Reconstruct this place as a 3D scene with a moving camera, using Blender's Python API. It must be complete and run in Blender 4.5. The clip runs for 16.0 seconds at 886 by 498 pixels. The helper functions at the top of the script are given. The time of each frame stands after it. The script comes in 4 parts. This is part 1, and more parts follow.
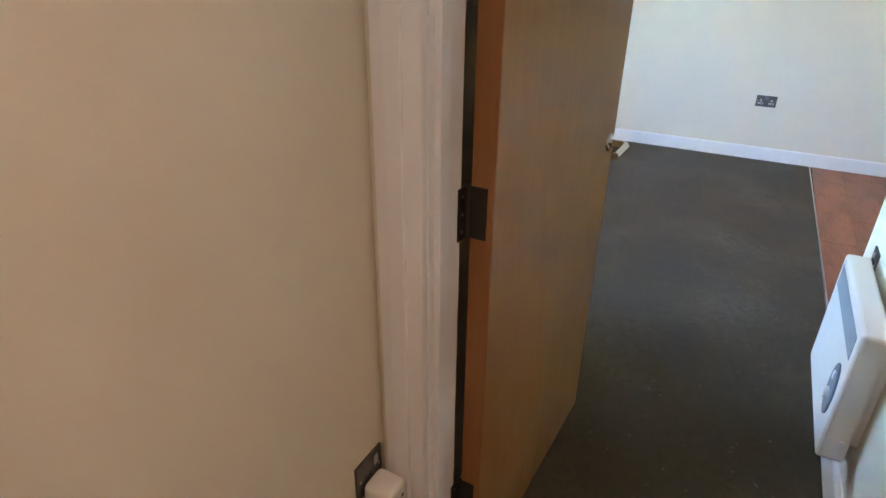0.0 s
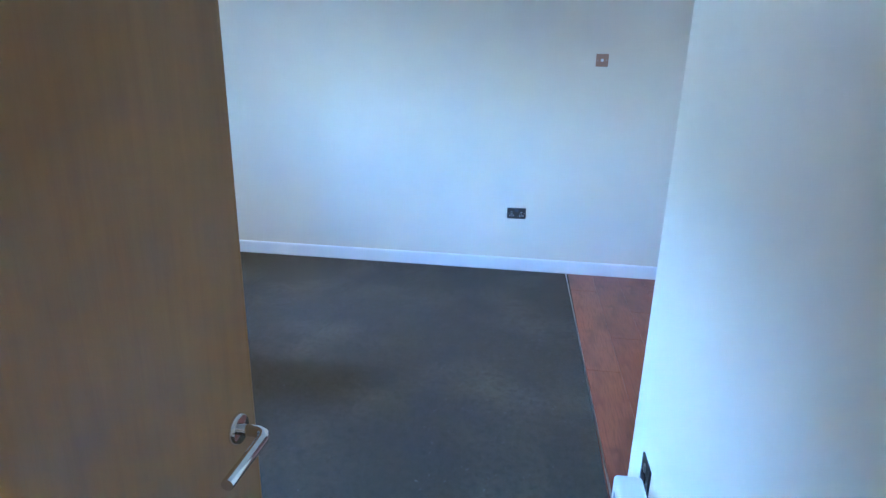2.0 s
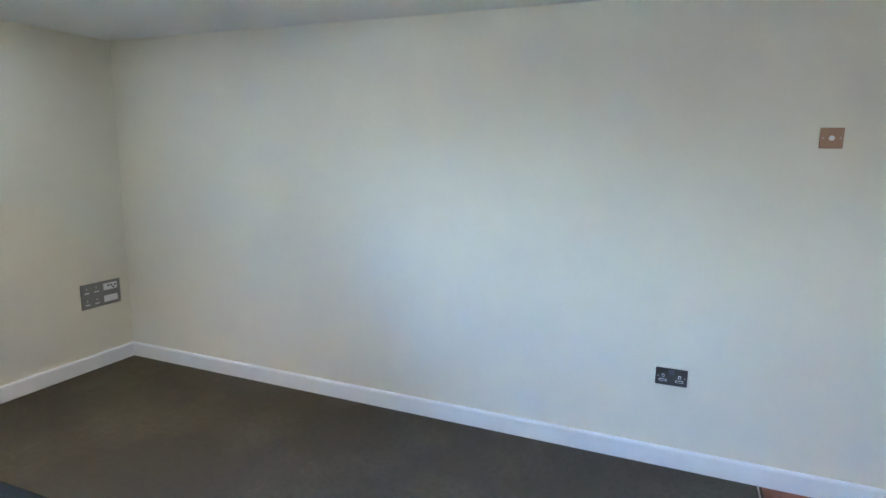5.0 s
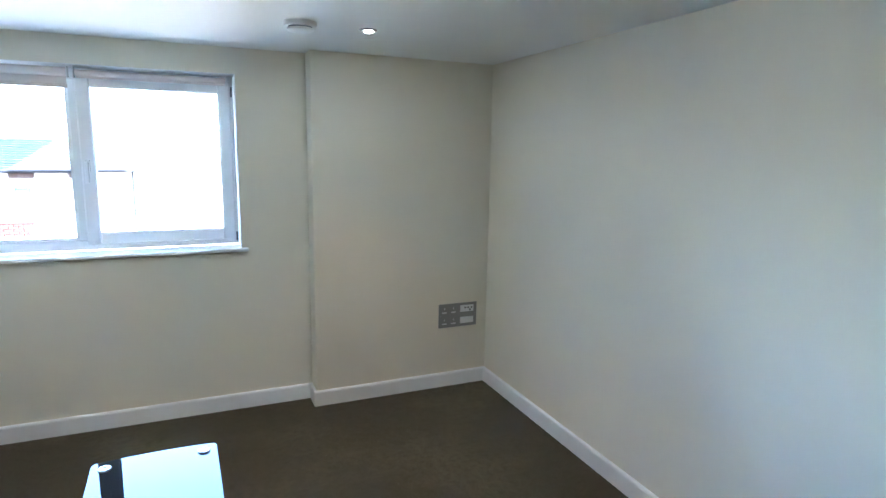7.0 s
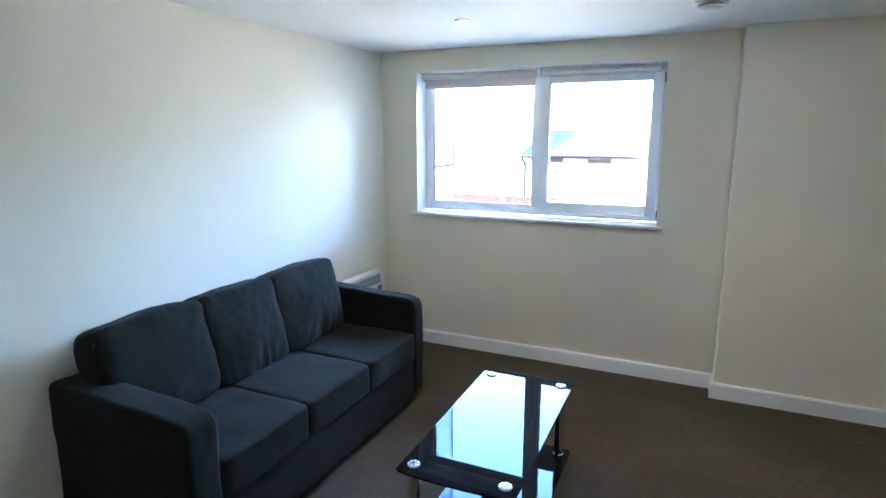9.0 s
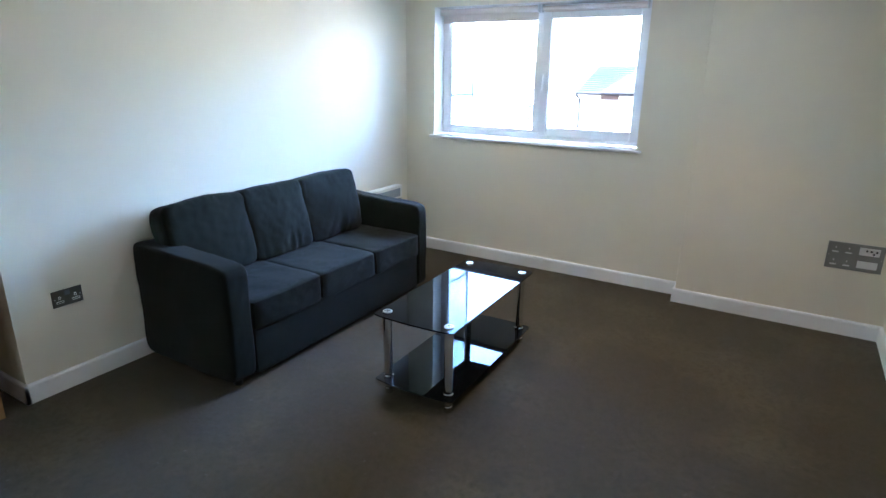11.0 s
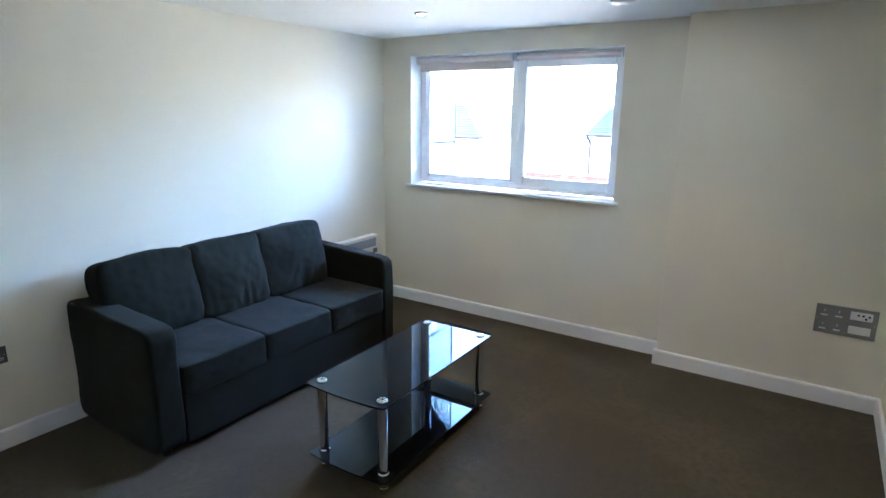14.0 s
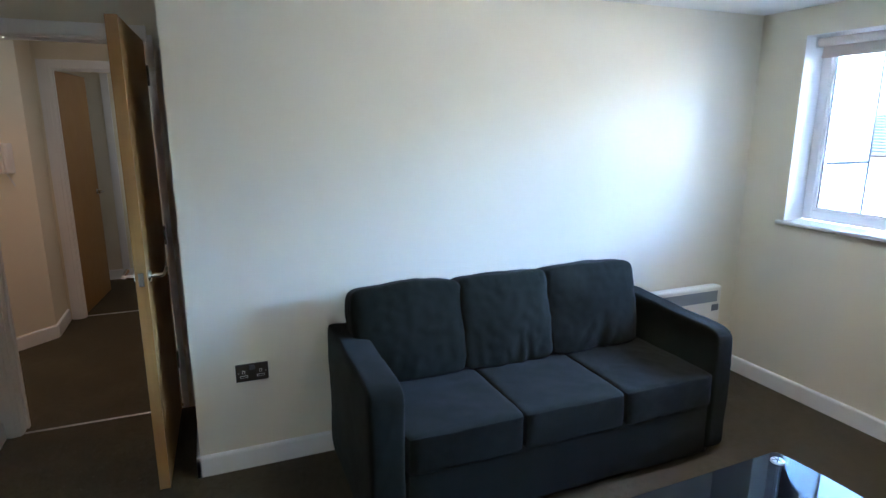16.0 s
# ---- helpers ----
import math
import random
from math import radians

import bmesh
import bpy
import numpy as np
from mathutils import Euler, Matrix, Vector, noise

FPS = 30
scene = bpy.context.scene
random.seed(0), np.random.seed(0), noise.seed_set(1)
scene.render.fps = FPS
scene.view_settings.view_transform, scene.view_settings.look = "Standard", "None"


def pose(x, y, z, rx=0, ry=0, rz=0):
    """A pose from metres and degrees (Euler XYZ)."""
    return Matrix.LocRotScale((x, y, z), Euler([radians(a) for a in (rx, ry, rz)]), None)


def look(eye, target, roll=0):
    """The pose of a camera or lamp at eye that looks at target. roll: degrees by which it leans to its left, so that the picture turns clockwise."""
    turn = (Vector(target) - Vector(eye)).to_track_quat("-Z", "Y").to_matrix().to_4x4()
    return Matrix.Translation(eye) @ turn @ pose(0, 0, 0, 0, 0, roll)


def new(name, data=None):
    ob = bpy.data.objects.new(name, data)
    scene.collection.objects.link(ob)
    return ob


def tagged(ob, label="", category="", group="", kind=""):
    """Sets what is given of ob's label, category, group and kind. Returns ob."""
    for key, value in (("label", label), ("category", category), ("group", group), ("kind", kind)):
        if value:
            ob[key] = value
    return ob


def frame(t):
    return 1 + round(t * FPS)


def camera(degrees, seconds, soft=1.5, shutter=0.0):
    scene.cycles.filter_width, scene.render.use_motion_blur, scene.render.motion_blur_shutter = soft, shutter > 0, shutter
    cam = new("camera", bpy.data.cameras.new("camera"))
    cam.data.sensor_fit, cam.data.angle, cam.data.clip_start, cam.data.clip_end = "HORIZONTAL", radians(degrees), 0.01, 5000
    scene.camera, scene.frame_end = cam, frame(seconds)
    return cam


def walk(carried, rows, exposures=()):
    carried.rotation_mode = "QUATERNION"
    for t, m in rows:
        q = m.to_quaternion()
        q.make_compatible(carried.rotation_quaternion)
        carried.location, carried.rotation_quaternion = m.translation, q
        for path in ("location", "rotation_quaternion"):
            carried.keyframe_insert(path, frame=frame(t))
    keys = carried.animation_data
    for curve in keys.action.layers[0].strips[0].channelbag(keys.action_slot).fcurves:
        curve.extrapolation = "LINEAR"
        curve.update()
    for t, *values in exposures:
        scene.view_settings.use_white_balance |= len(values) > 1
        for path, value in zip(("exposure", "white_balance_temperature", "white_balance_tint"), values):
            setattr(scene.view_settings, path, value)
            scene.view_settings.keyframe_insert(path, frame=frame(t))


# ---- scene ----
cam = camera(75.1, 16.0, 1.4)
PATH = [
    (0, (-2.602, -0.144, 1.43), (-1.025, 0.705, 0.54), 0.7),
    (0.5, (-2.412, -0.22, 1.446), (-0.706, 0.363, 0.581), 1.3),
    (1, (-2.192, -0.182, 1.493), (-0.408, 0.212, 0.679), 1.4),
    (1.5, (-2.015, -0.168, 1.523), (-0.176, 0.159, 0.81), 1.1),
    (2, (-1.752, -0.235, 1.554), (0.138, 0.027, 0.952), 1.3),
    (2.5, (-1.474, -0.253, 1.619), (0.448, -0.103, 1.086), 1.1),
    (3, (-1.205, -0.233, 1.642), (0.737, -0.113, 1.177), 0.9),
    (3.2, (-1.114, -0.232, 1.654), (0.828, -0.072, 1.2), 1.0),
    (5.3, (-0.037, -0.189, 1.551), (1.683, 0.774, 1.212), 0.9),
    (5.5, (0.079, -0.224, 1.564), (1.706, 0.887, 1.221), 1.0),
    (6, (0.3, -0.24, 1.662), (1.684, 1.154, 1.286), 1.5),
    (6.5, (0.535, -0.138, 1.681), (1.673, 1.463, 1.306), 1.3),
    (7, (0.785, -0.069, 1.681), (1.572, 1.738, 1.34), 1.0),
    (7.5, (0.979, -0.032, 1.647), (1.373, 1.9, 1.312), 0.7),
    (8, (1.133, -0.028, 1.637), (1.075, 1.946, 1.321), 0.4),
    (8.5, (1.149, -0.148, 1.635), (0.676, 1.763, 1.283), 0.3),
    (9, (1.346, -0.294, 1.648), (0.523, 1.487, 1.256), 0.0),
    (9.2, (1.394, -0.326, 1.664), (0.49, 1.406, 1.237), -0.1),
    (11.3, (2.117, -0.744, 1.606), (1.137, 0.892, 1.002), 0.6),
    (11.5, (2.154, -0.746, 1.621), (1.221, 0.921, 1.027), 0.6),
    (12, (2.204, -0.751, 1.663), (1.368, 0.984, 1.122), 0.7),
    (12.5, (2.223, -0.764, 1.693), (1.405, 0.994, 1.202), 0.7),
    (13, (2.226, -0.745, 1.717), (1.365, 1.002, 1.265), 0.6),
    (13.5, (2.21, -0.618, 1.708), (1.264, 1.086, 1.262), 0.5),
    (14, (2.236, -0.338, 1.675), (1.177, 1.292, 1.205), 0.6),
    (14.5, (2.144, -0.136, 1.647), (0.995, 1.428, 1.164), 0.7),
    (15, (1.933, 0.104, 1.653), (0.629, 1.545, 1.18), 0.6),
    (15.5, (1.75, 0.319, 1.633), (0.176, 1.466, 1.175), 0.4),
    (16, (1.668, 0.506, 1.628), (-0.139, 1.245, 1.198), 0.0),
]
# light levels
EXPOSURES = [(0.0, 7.52, 5800, 12), (0.5, 7.78, 4850, 9), (1.0, 7.84, 4450, 8), (2.0, 7.5, 4150, 9), (2.5, 7.4, 4200, 9), (3.2, 7.15, 4700, 10), (5.3, 7.28, 5250, 10), (8.0, 6.87, 5150, 9), (9.2, 6.82, 5250, 10), (11.4, 7.12, 5300, 11), (12.5, 7.04, 5350, 11), (13.5, 6.9, 5300, 11), (15.0, 6.98, 5300, 12), (16.0, 6.86, 5350, 12)]
LIVING_W, KITCHEN_W, HALL_W = 0.205, 0.06, 0.090
walk(cam, [(t, look(eye, target, roll)) for t, eye, target, roll in PATH], EXPOSURES)

# ---------------------------------------------------------------- world, sun, lamps
world = bpy.data.worlds.new("sky")
scene.world = world
world.use_nodes = True
wn = world.node_tree.nodes
sky = wn.new("ShaderNodeTexSky")
sky.sky_type, sky.sun_disc = "NISHITA", False
sky.sun_elevation, sky.sun_rotation = radians(62), radians(160)
sky.air_density, sky.dust_density, sky.ozone_density = 1.0, 3.7, 1.5
wn["Background"].inputs["Strength"].default_value = 0.15
world.node_tree.links.new(sky.outputs["Color"], wn["Background"].inputs["Color"])

sun = new("sun", bpy.data.lights.new("sun", "SUN"))
sun.data.energy, sun.data.angle, sun.data.color = 2.0, radians(0.5), (1.0, 0.95, 0.88)
sun.matrix_world = look((0, 0, 60), (-20 * 0.342, 20 * 0.940, 60 - 20 * 1.881))


def lamp_under(name, x, y, z, watts, colour, beam):
    """The light of one recessed downlight."""
    ob = new(name, bpy.data.lights.new(name, "SPOT"))
    ob.data.energy, ob.data.color = watts, colour
    ob.data.spot_size, ob.data.spot_blend, ob.data.shadow_soft_size = radians(beam), 1.0, 0.03
    ob.matrix_world = pose(x, y, z)
    return ob


# ---------------------------------------------------------------- measures of the flat
H = 2.25
XA, XS, XD, XH = 2.70, -1.003, -1.760, -1.868
YW, YC, XC = 3.678, 3.53, 1.465
YR, YH, XE = 0.374, -0.595, -0.260
YL = -0.640          # edge of the carpet
YK = -1.702          # side of the tall kitchen unit
YB = -2.45           # back of the kitchen
WX0, WX1, WZ0, WZ1 = -0.711, 1.050, 1.056, 2.100
DY0, DY1, DZ = -0.508, 0.276, 2.03
HX = -3.80           # far wall of the hall
FY0, FY1 = -0.545, 0.215

# ---------------------------------------------------------------- materials


class Mat:
    """A node material, built step by step."""

    def __init__(self, name, base, rough=0.6, metal=0.0, **more):
        self.m = bpy.data.materials.new(name)
        self.m.use_nodes = True
        self.t = self.m.node_tree
        self.b = self.t.nodes["Principled BSDF"]
        self.b.inputs["Base Color"].default_value = (*base, 1)
        self.b.inputs["Roughness"].default_value = rough
        self.b.inputs["Metallic"].default_value = metal
        for key, value in more.items():
            self.b.inputs[key.replace("_", " ")].default_value = value
        self.base = base
        self.co = None

    def node(self, kind, **inputs):
        n = self.t.nodes.new(kind)
        for key, value in inputs.items():
            n.inputs[key.replace("_", " ")].default_value = value
        return n

    def link(self, a, b):
        self.t.links.new(a, b)

    def coords(self, stretch=(1, 1, 1)):
        tc = self.node("ShaderNodeTexCoord")
        mp = self.node("ShaderNodeMapping")
        mp.inputs["Scale"].default_value = stretch
        self.link(tc.outputs["Object"], mp.inputs["Vector"])
        return mp.outputs["Vector"]

    def noise(self, scale, detail=3, stretch=(1, 1, 1), rough=0.5):
        n = self.node("ShaderNodeTexNoise", Scale=scale, Detail=detail, Roughness=rough)
        self.link(self.coords(stretch), n.inputs["Vector"])
        return n.outputs["Fac"]

    def mix(self, fac, other, low=0.35, high=0.65):
        """Blends the colour so far with another, where fac is high."""
        r = self.node("ShaderNodeMapRange")
        for key, v in (("From Min", low), ("From Max", high)):
            r.inputs[key].default_value = v
        self.link(fac, r.inputs["Value"])
        m = self.node("ShaderNodeMix")
        m.data_type = "RGBA"
        m.inputs["B"].default_value = (0, 0, 0, 1)
        slots = [s for s in m.inputs if s.type == "RGBA"]
        self.link(r.outputs["Result"], m.inputs["Factor"])
        if self.b.inputs["Base Color"].is_linked:
            self.link(self.b.inputs["Base Color"].links[0].from_socket, slots[0])
        else:
            slots[0].default_value = (*self.base, 1)
        slots[1].default_value = (*other, 1)
        out = [s for s in m.outputs if s.type == "RGBA"][0]
        self.link(out, self.b.inputs["Base Color"])
        return self

    def bump(self, fac, strength=0.2, distance=0.002):
        n = self.node("ShaderNodeBump", Strength=strength, Distance=distance)
        self.link(fac, n.inputs["Height"])
        if self.b.inputs["Normal"].is_linked:
            self.link(self.b.inputs["Normal"].links[0].from_socket, n.inputs["Normal"])
        self.link(n.outputs["Normal"], self.b.inputs["Normal"])
        return self

    def gloss(self, fac, low, high):
        r = self.node("ShaderNodeMapRange")
        r.inputs["To Min"].default_value, r.inputs["To Max"].default_value = low, high
        self.link(fac, r.inputs["Value"])
        self.link(r.outputs["Result"], self.b.inputs["Roughness"])
        return self

    def per_object(self, light):
        """Each piece a shade of its own."""
        info = self.node("ShaderNodeObjectInfo")
        return self.mix(info.outputs["Random"], light, 0.0, 1.0)


def paint(name, base, stain, rough=0.75, fine=260, strength=0.10, shine=0.5):
    m = Mat(name, base, rough, 0.0, Specular_IOR_Level=shine)
    m.mix(m.noise(1.3, 4), stain, 0.42, 0.75)
    m.bump(m.noise(fine, 2), strength, 0.001)
    m.bump(m.noise(7, 3), 0.05, 0.004)
    m.gloss(m.noise(3, 3), rough - 0.08, rough + 0.08)
    return m.m


M_WALL = paint("cream_wall_paint", (0.82, 0.770, 0.63), (0.79, 0.74, 0.60))
M_CEIL = paint("white_ceiling_paint", (0.84, 0.83, 0.78), (0.81, 0.80, 0.75), 0.85)
M_TRIM = paint("white_gloss_trim", (0.89, 0.89, 0.88), (0.85, 0.85, 0.84), 0.35, 90, 0.05)
M_UPVC = paint("white_upvc", (0.91, 0.92, 0.93), (0.89, 0.90, 0.91), 0.3, 60, 0.02)
M_PLASTIC = paint("white_plastic", (0.80, 0.80, 0.78), (0.78, 0.77, 0.74), 0.35, 120, 0.03)
M_IVORY = paint("cream_enamel_steel", (0.80, 0.79, 0.74), (0.77, 0.76, 0.70), 0.4, 150, 0.04)
M_GREYPL = Mat("grey_plastic", (0.16, 0.18, 0.21), 0.45).m
M_GRILLE = paint("blue_grey_plastic", (0.30, 0.34, 0.38), (0.26, 0.30, 0.34), 0.5, 90, 0.05)
M_LINT = Mat("pale_lint", (0.15, 0.135, 0.105), 1.0).m
M_BLACK = Mat("black_plastic", (0.012, 0.012, 0.013), 0.4).m
M_CHROME = Mat("polished_chrome", (0.78, 0.79, 0.80), 0.08, 1.0).m
M_STEEL = Mat("satin_steel", (0.55, 0.55, 0.54), 0.28, 1.0)
M_STEEL.bump(M_STEEL.noise(500, 2, (1, 1, 0.05)), 0.05, 0.0005)
M_STEEL = M_STEEL.m
M_BEZEL = Mat("dull_chrome", (0.30, 0.30, 0.30), 0.22, 1.0).m
M_BRASS = Mat("worn_dark_steel", (0.075, 0.066, 0.056), 0.48, 0.9).m
M_PLATE = Mat("black_nickel_plate", (0.16, 0.155, 0.145), 0.36, 0.85)
M_PLATE.gloss(M_PLATE.noise(40, 2), 0.25, 0.42)
M_PLATE = M_PLATE.m
M_SATINPL = Mat("grey_satin_plate", (0.30, 0.30, 0.28), 0.45, 0.6).m
M_TAN = paint("tan_plastic", (0.42, 0.26, 0.16), (0.37, 0.22, 0.13), 0.5, 80, 0.03)

_c = Mat("dark_brown_carpet", (0.095, 0.082, 0.048), 1.0)
_c.mix(_c.noise(900, 2), (0.048, 0.037, 0.022), 0.35, 0.68)
_c.mix(_c.noise(1.7, 4), (0.120, 0.104, 0.060), 0.48, 0.80)
_c.mix(_c.noise(30, 6, (1, 1, 1), 0.75), (0.050, 0.042, 0.024), 0.46, 0.72)
_c.mix(_c.noise(75, 4, (1, 1, 1), 0.7), (0.132, 0.114, 0.072), 0.62, 0.82)
_c.mix(_c.noise(6, 5, (1, 1, 1), 0.65), (0.060, 0.050, 0.029), 0.55, 0.78)
_c.bump(_c.noise(700, 3), 0.7, 0.004)
_c.bump(_c.noise(40, 5), 0.06, 0.005)
_c.b.inputs["Sheen Weight"].default_value = 0.07
_c.b.inputs["Specular IOR Level"].default_value = 0.15
M_CARPET = _c.m

_l = Mat("red_brown_laminate", (0.23, 0.070, 0.030), 0.30)
_l.per_object((0.31, 0.115, 0.052))
_l.mix(_l.noise(9, 4, (1, 14, 1), 0.5), (0.165, 0.050, 0.023), 0.45, 0.80)
_l.mix(_l.noise(60, 3, (0.6, 10, 1)), (0.22, 0.095, 0.05), 0.55, 0.8)
_l.mix(_l.noise(2.4, 2, (1, 2.6, 1), 0.5), (0.090, 0.028, 0.014), 0.46, 0.72)
_l.mix(_l.noise(5, 2, (1, 2.2, 1), 0.5), (0.33, 0.125, 0.055), 0.55, 0.85)
_l.gloss(_l.noise(6, 3), 0.24, 0.4)
M_LAM = _l.m


def oak(name, base, dark, light, rough=0.4):
    m = Mat(name, base, rough)
    m.mix(m.noise(5, 5, (9, 9, 0.7), 0.6), dark, 0.35, 0.95)
    m.mix(m.noise(26, 4, (12, 12, 0.6), 0.6), light, 0.5, 1.3)
    m.mix(m.noise(1.4, 3), dark, 0.55, 0.95)
    m.bump(m.noise(60, 3, (18, 18, 0.6)), 0.06, 0.001)
    m.gloss(m.noise(8, 3), rough - 0.06, rough + 0.08)
    return m.m


M_OAK = oak("oak_veneer", (0.40, 0.222, 0.066), (0.315, 0.17, 0.056), (0.41, 0.24, 0.086))
M_OAKEDGE = oak("oak_lipping", (0.34, 0.150, 0.048), (0.26, 0.095, 0.03), (0.36, 0.16, 0.055), 0.45)
M_WALNUT = oak("walnut_panel", (0.105, 0.050, 0.028), (0.07, 0.032, 0.018), (0.15, 0.075, 0.042), 0.42)

_f = Mat("charcoal_fabric", (0.0104, 0.0138, 0.0082), 0.95)
_f.mix(_f.noise(1100, 2), (0.0048, 0.0063, 0.0041), 0.42, 0.6)
_f.mix(_f.noise(5, 4), (0.0116, 0.0136, 0.0096), 0.45, 0.8)
_f.bump(_f.noise(900, 2), 0.5, 0.002)
_f.bump(_f.noise(14, 3), 0.25, 0.008)
_f.b.inputs["Sheen Weight"].default_value = 0.05
_f.b.inputs["Sheen Roughness"].default_value = 0.5
_f.b.inputs["Specular IOR Level"].default_value = 0.2
M_FABRIC = _f.m

# Blue specular tint paints the sky's colour into the table's reflections.
M_BLACKGLASS = Mat("black_glass", (0.006, 0.007, 0.008), 0.01, 0.0, IOR=1.31, Specular_Tint=(0.42, 0.74, 0.95, 1))
M_BLACKGLASS.bump(M_BLACKGLASS.noise(2.0, 2), 0.01, 0.002)
M_BLACKGLASS = M_BLACKGLASS.m
_g = bpy.data.materials.new("window_glass")
_g.use_nodes = True
_n, _k = _g.node_tree.nodes, _g.node_tree.links
_n.clear()
_o, _t, _s, _x, _fr = (_n.new(k) for k in ("ShaderNodeOutputMaterial", "ShaderNodeBsdfTransparent", "ShaderNodeBsdfGlossy",
                                          "ShaderNodeMixShader", "ShaderNodeFresnel"))
_t.inputs["Color"].default_value = (0.93, 0.95, 0.95, 1)
_s.inputs["Roughness"].default_value = 0.0
_fr.inputs["IOR"].default_value = 1.45
_k.new(_fr.outputs[0], _x.inputs[0])
_k.new(_t.outputs[0], _x.inputs[1])
_k.new(_s.outputs[0], _x.inputs[2])
_k.new(_x.outputs[0], _o.inputs[0])
M_GLASS = _g
M_BLIND = paint("pale_blind_fabric", (0.78, 0.70, 0.66), (0.74, 0.66, 0.61), 0.85, 600, 0.15)
_e = Mat("lamp_glow", (1, 1, 1), 0.3)
_e.b.inputs["Emission Color"].default_value = (1.0, 0.93, 0.82, 1)
_e.b.inputs["Emission Strength"].default_value = 3.0
M_GLOW = _e.m
M_RENDER = paint("pale_grey_render", (0.24, 0.23, 0.215), (0.20, 0.19, 0.18), 0.9, 40, 0.3)
M_ROOF = paint("grey_roof_tile", (0.022, 0.022, 0.023), (0.018, 0.018, 0.019), 0.9, 30, 0.4, 0.05)
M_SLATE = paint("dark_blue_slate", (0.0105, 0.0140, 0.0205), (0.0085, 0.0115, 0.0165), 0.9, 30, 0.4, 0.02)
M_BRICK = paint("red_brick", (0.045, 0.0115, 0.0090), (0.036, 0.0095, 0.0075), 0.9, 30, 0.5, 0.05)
M_LINTEL = paint("brown_stained_board", (0.022, 0.014, 0.011), (0.017, 0.011, 0.009), 0.9, 30, 0.3, 0.05)
M_ASPHALT = paint("asphalt", (0.125, 0.112, 0.088), (0.095, 0.085, 0.068), 0.95, 80, 0.4)
M_PVCGREY = Mat("dark_gutter_plastic", (0.008, 0.008, 0.009), 0.95, 0.0, Specular_IOR_Level=0.02).m
M_RAIL = Mat("dark_grey_metal", (0.016, 0.018, 0.021), 0.9, 0.0, Specular_IOR_Level=0.05).m
_p = bpy.data.materials.new("frosted_glass")
_p.use_nodes = True
_n, _k = _p.node_tree.nodes, _p.node_tree.links
_n.clear()
_o, _t, _s, _x = (_n.new(k) for k in ("ShaderNodeOutputMaterial", "ShaderNodeBsdfTransparent", "ShaderNodeBsdfTranslucent", "ShaderNodeMixShader"))
_t.inputs["Color"].default_value = (0.80, 0.90, 0.97, 1)
_s.inputs["Color"].default_value = (0.80, 0.88, 0.95, 1)
_x.inputs[0].default_value = 0.55
_k.new(_t.outputs[0], _x.inputs[1])
_k.new(_s.outputs[0], _x.inputs[2])
_k.new(_x.outputs[0], _o.inputs[0])
M_FROST = _p
M_DARKGLASS = Mat("far_window_glass", (0.017, 0.023, 0.030), 0.06, 0.0, Specular_IOR_Level=0.1).m

# ---------------------------------------------------------------- mesh helpers


def box(bm, x0, x1, y0, y1, z0, z1, bevel=0.0, segments=2):
    """A box from limits, with its edges rounded if wanted."""
    vs = [bm.verts.new((x, y, z)) for z in (z0, z1) for y in (y0, y1) for x in (x0, x1)]
    faces = [bm.faces.new([vs[i] for i in f]) for f in
             ((0, 2, 3, 1), (4, 5, 7, 6), (0, 1, 5, 4), (2, 6, 7, 3), (0, 4, 6, 2), (1, 3, 7, 5))]
    if bevel > 0:
        edges = list({e for f in faces for e in f.edges})
        bmesh.ops.bevel(bm, geom=edges, offset=bevel, segments=segments, affect="EDGES", profile=0.5)
    return bm


def rod(bm, p, q, r, n=20, r2=None):
    """A capped round bar from p to q."""
    p, q = Vector(p), Vector(q)
    m = (q - p).to_track_quat("Z", "Y").to_matrix().to_4x4()
    bmesh.ops.create_cone(bm, cap_ends=True, segments=n, radius1=r, radius2=r if r2 is None else r2, depth=(q - p).length,
                          matrix=Matrix.Translation((p + q) / 2) @ m)
    return bm


def lathe(bm, profile, n=28, m=Matrix.Identity(4)):
    """A turned shape from (radius, height) pairs."""
    rings = []
    for r, z in profile:
        rings.append([bm.verts.new(m @ Vector((r * math.cos(2 * math.pi * i / n), r * math.sin(2 * math.pi * i / n), z))) for i in range(n)])
    for a, b in zip(rings, rings[1:]):
        for i in range(n):
            bm.faces.new((a[i], a[(i + 1) % n], b[(i + 1) % n], b[i]))
    bm.faces.new(list(reversed(rings[0])))
    bm.faces.new(rings[-1])
    return bm


def tube(bm, points, r, n=10):
    """A round bar bent along points."""
    points = [Vector(p) for p in points]
    rings = []
    for i, p in enumerate(points):
        d = (points[min(i + 1, len(points) - 1)] - points[max(i - 1, 0)]).normalized()
        u = d.orthogonal().normalized() if not rings else (u - u.project(d)).normalized()
        v = d.cross(u)
        rings.append([bm.verts.new(p + r * (math.cos(2 * math.pi * k / n) * u + math.sin(2 * math.pi * k / n) * v)) for k in range(n)])
    for a, b in zip(rings, rings[1:]):
        for k in range(n):
            bm.faces.new((a[k], a[(k + 1) % n], b[(k + 1) % n], b[k]))
    bm.faces.new(list(reversed(rings[0])))
    bm.faces.new(rings[-1])
    return bm


def mesh_of(name, bm, material, smooth=False):
    bmesh.ops.recalc_face_normals(bm, faces=bm.faces)
    me = bpy.data.meshes.new(name)
    bm.to_mesh(me)
    bm.free()
    me.materials.append(material)
    if smooth:
        for p in me.polygons:
            p.use_smooth = True
        me.set_sharp_from_angle(angle=radians(38))
    return me


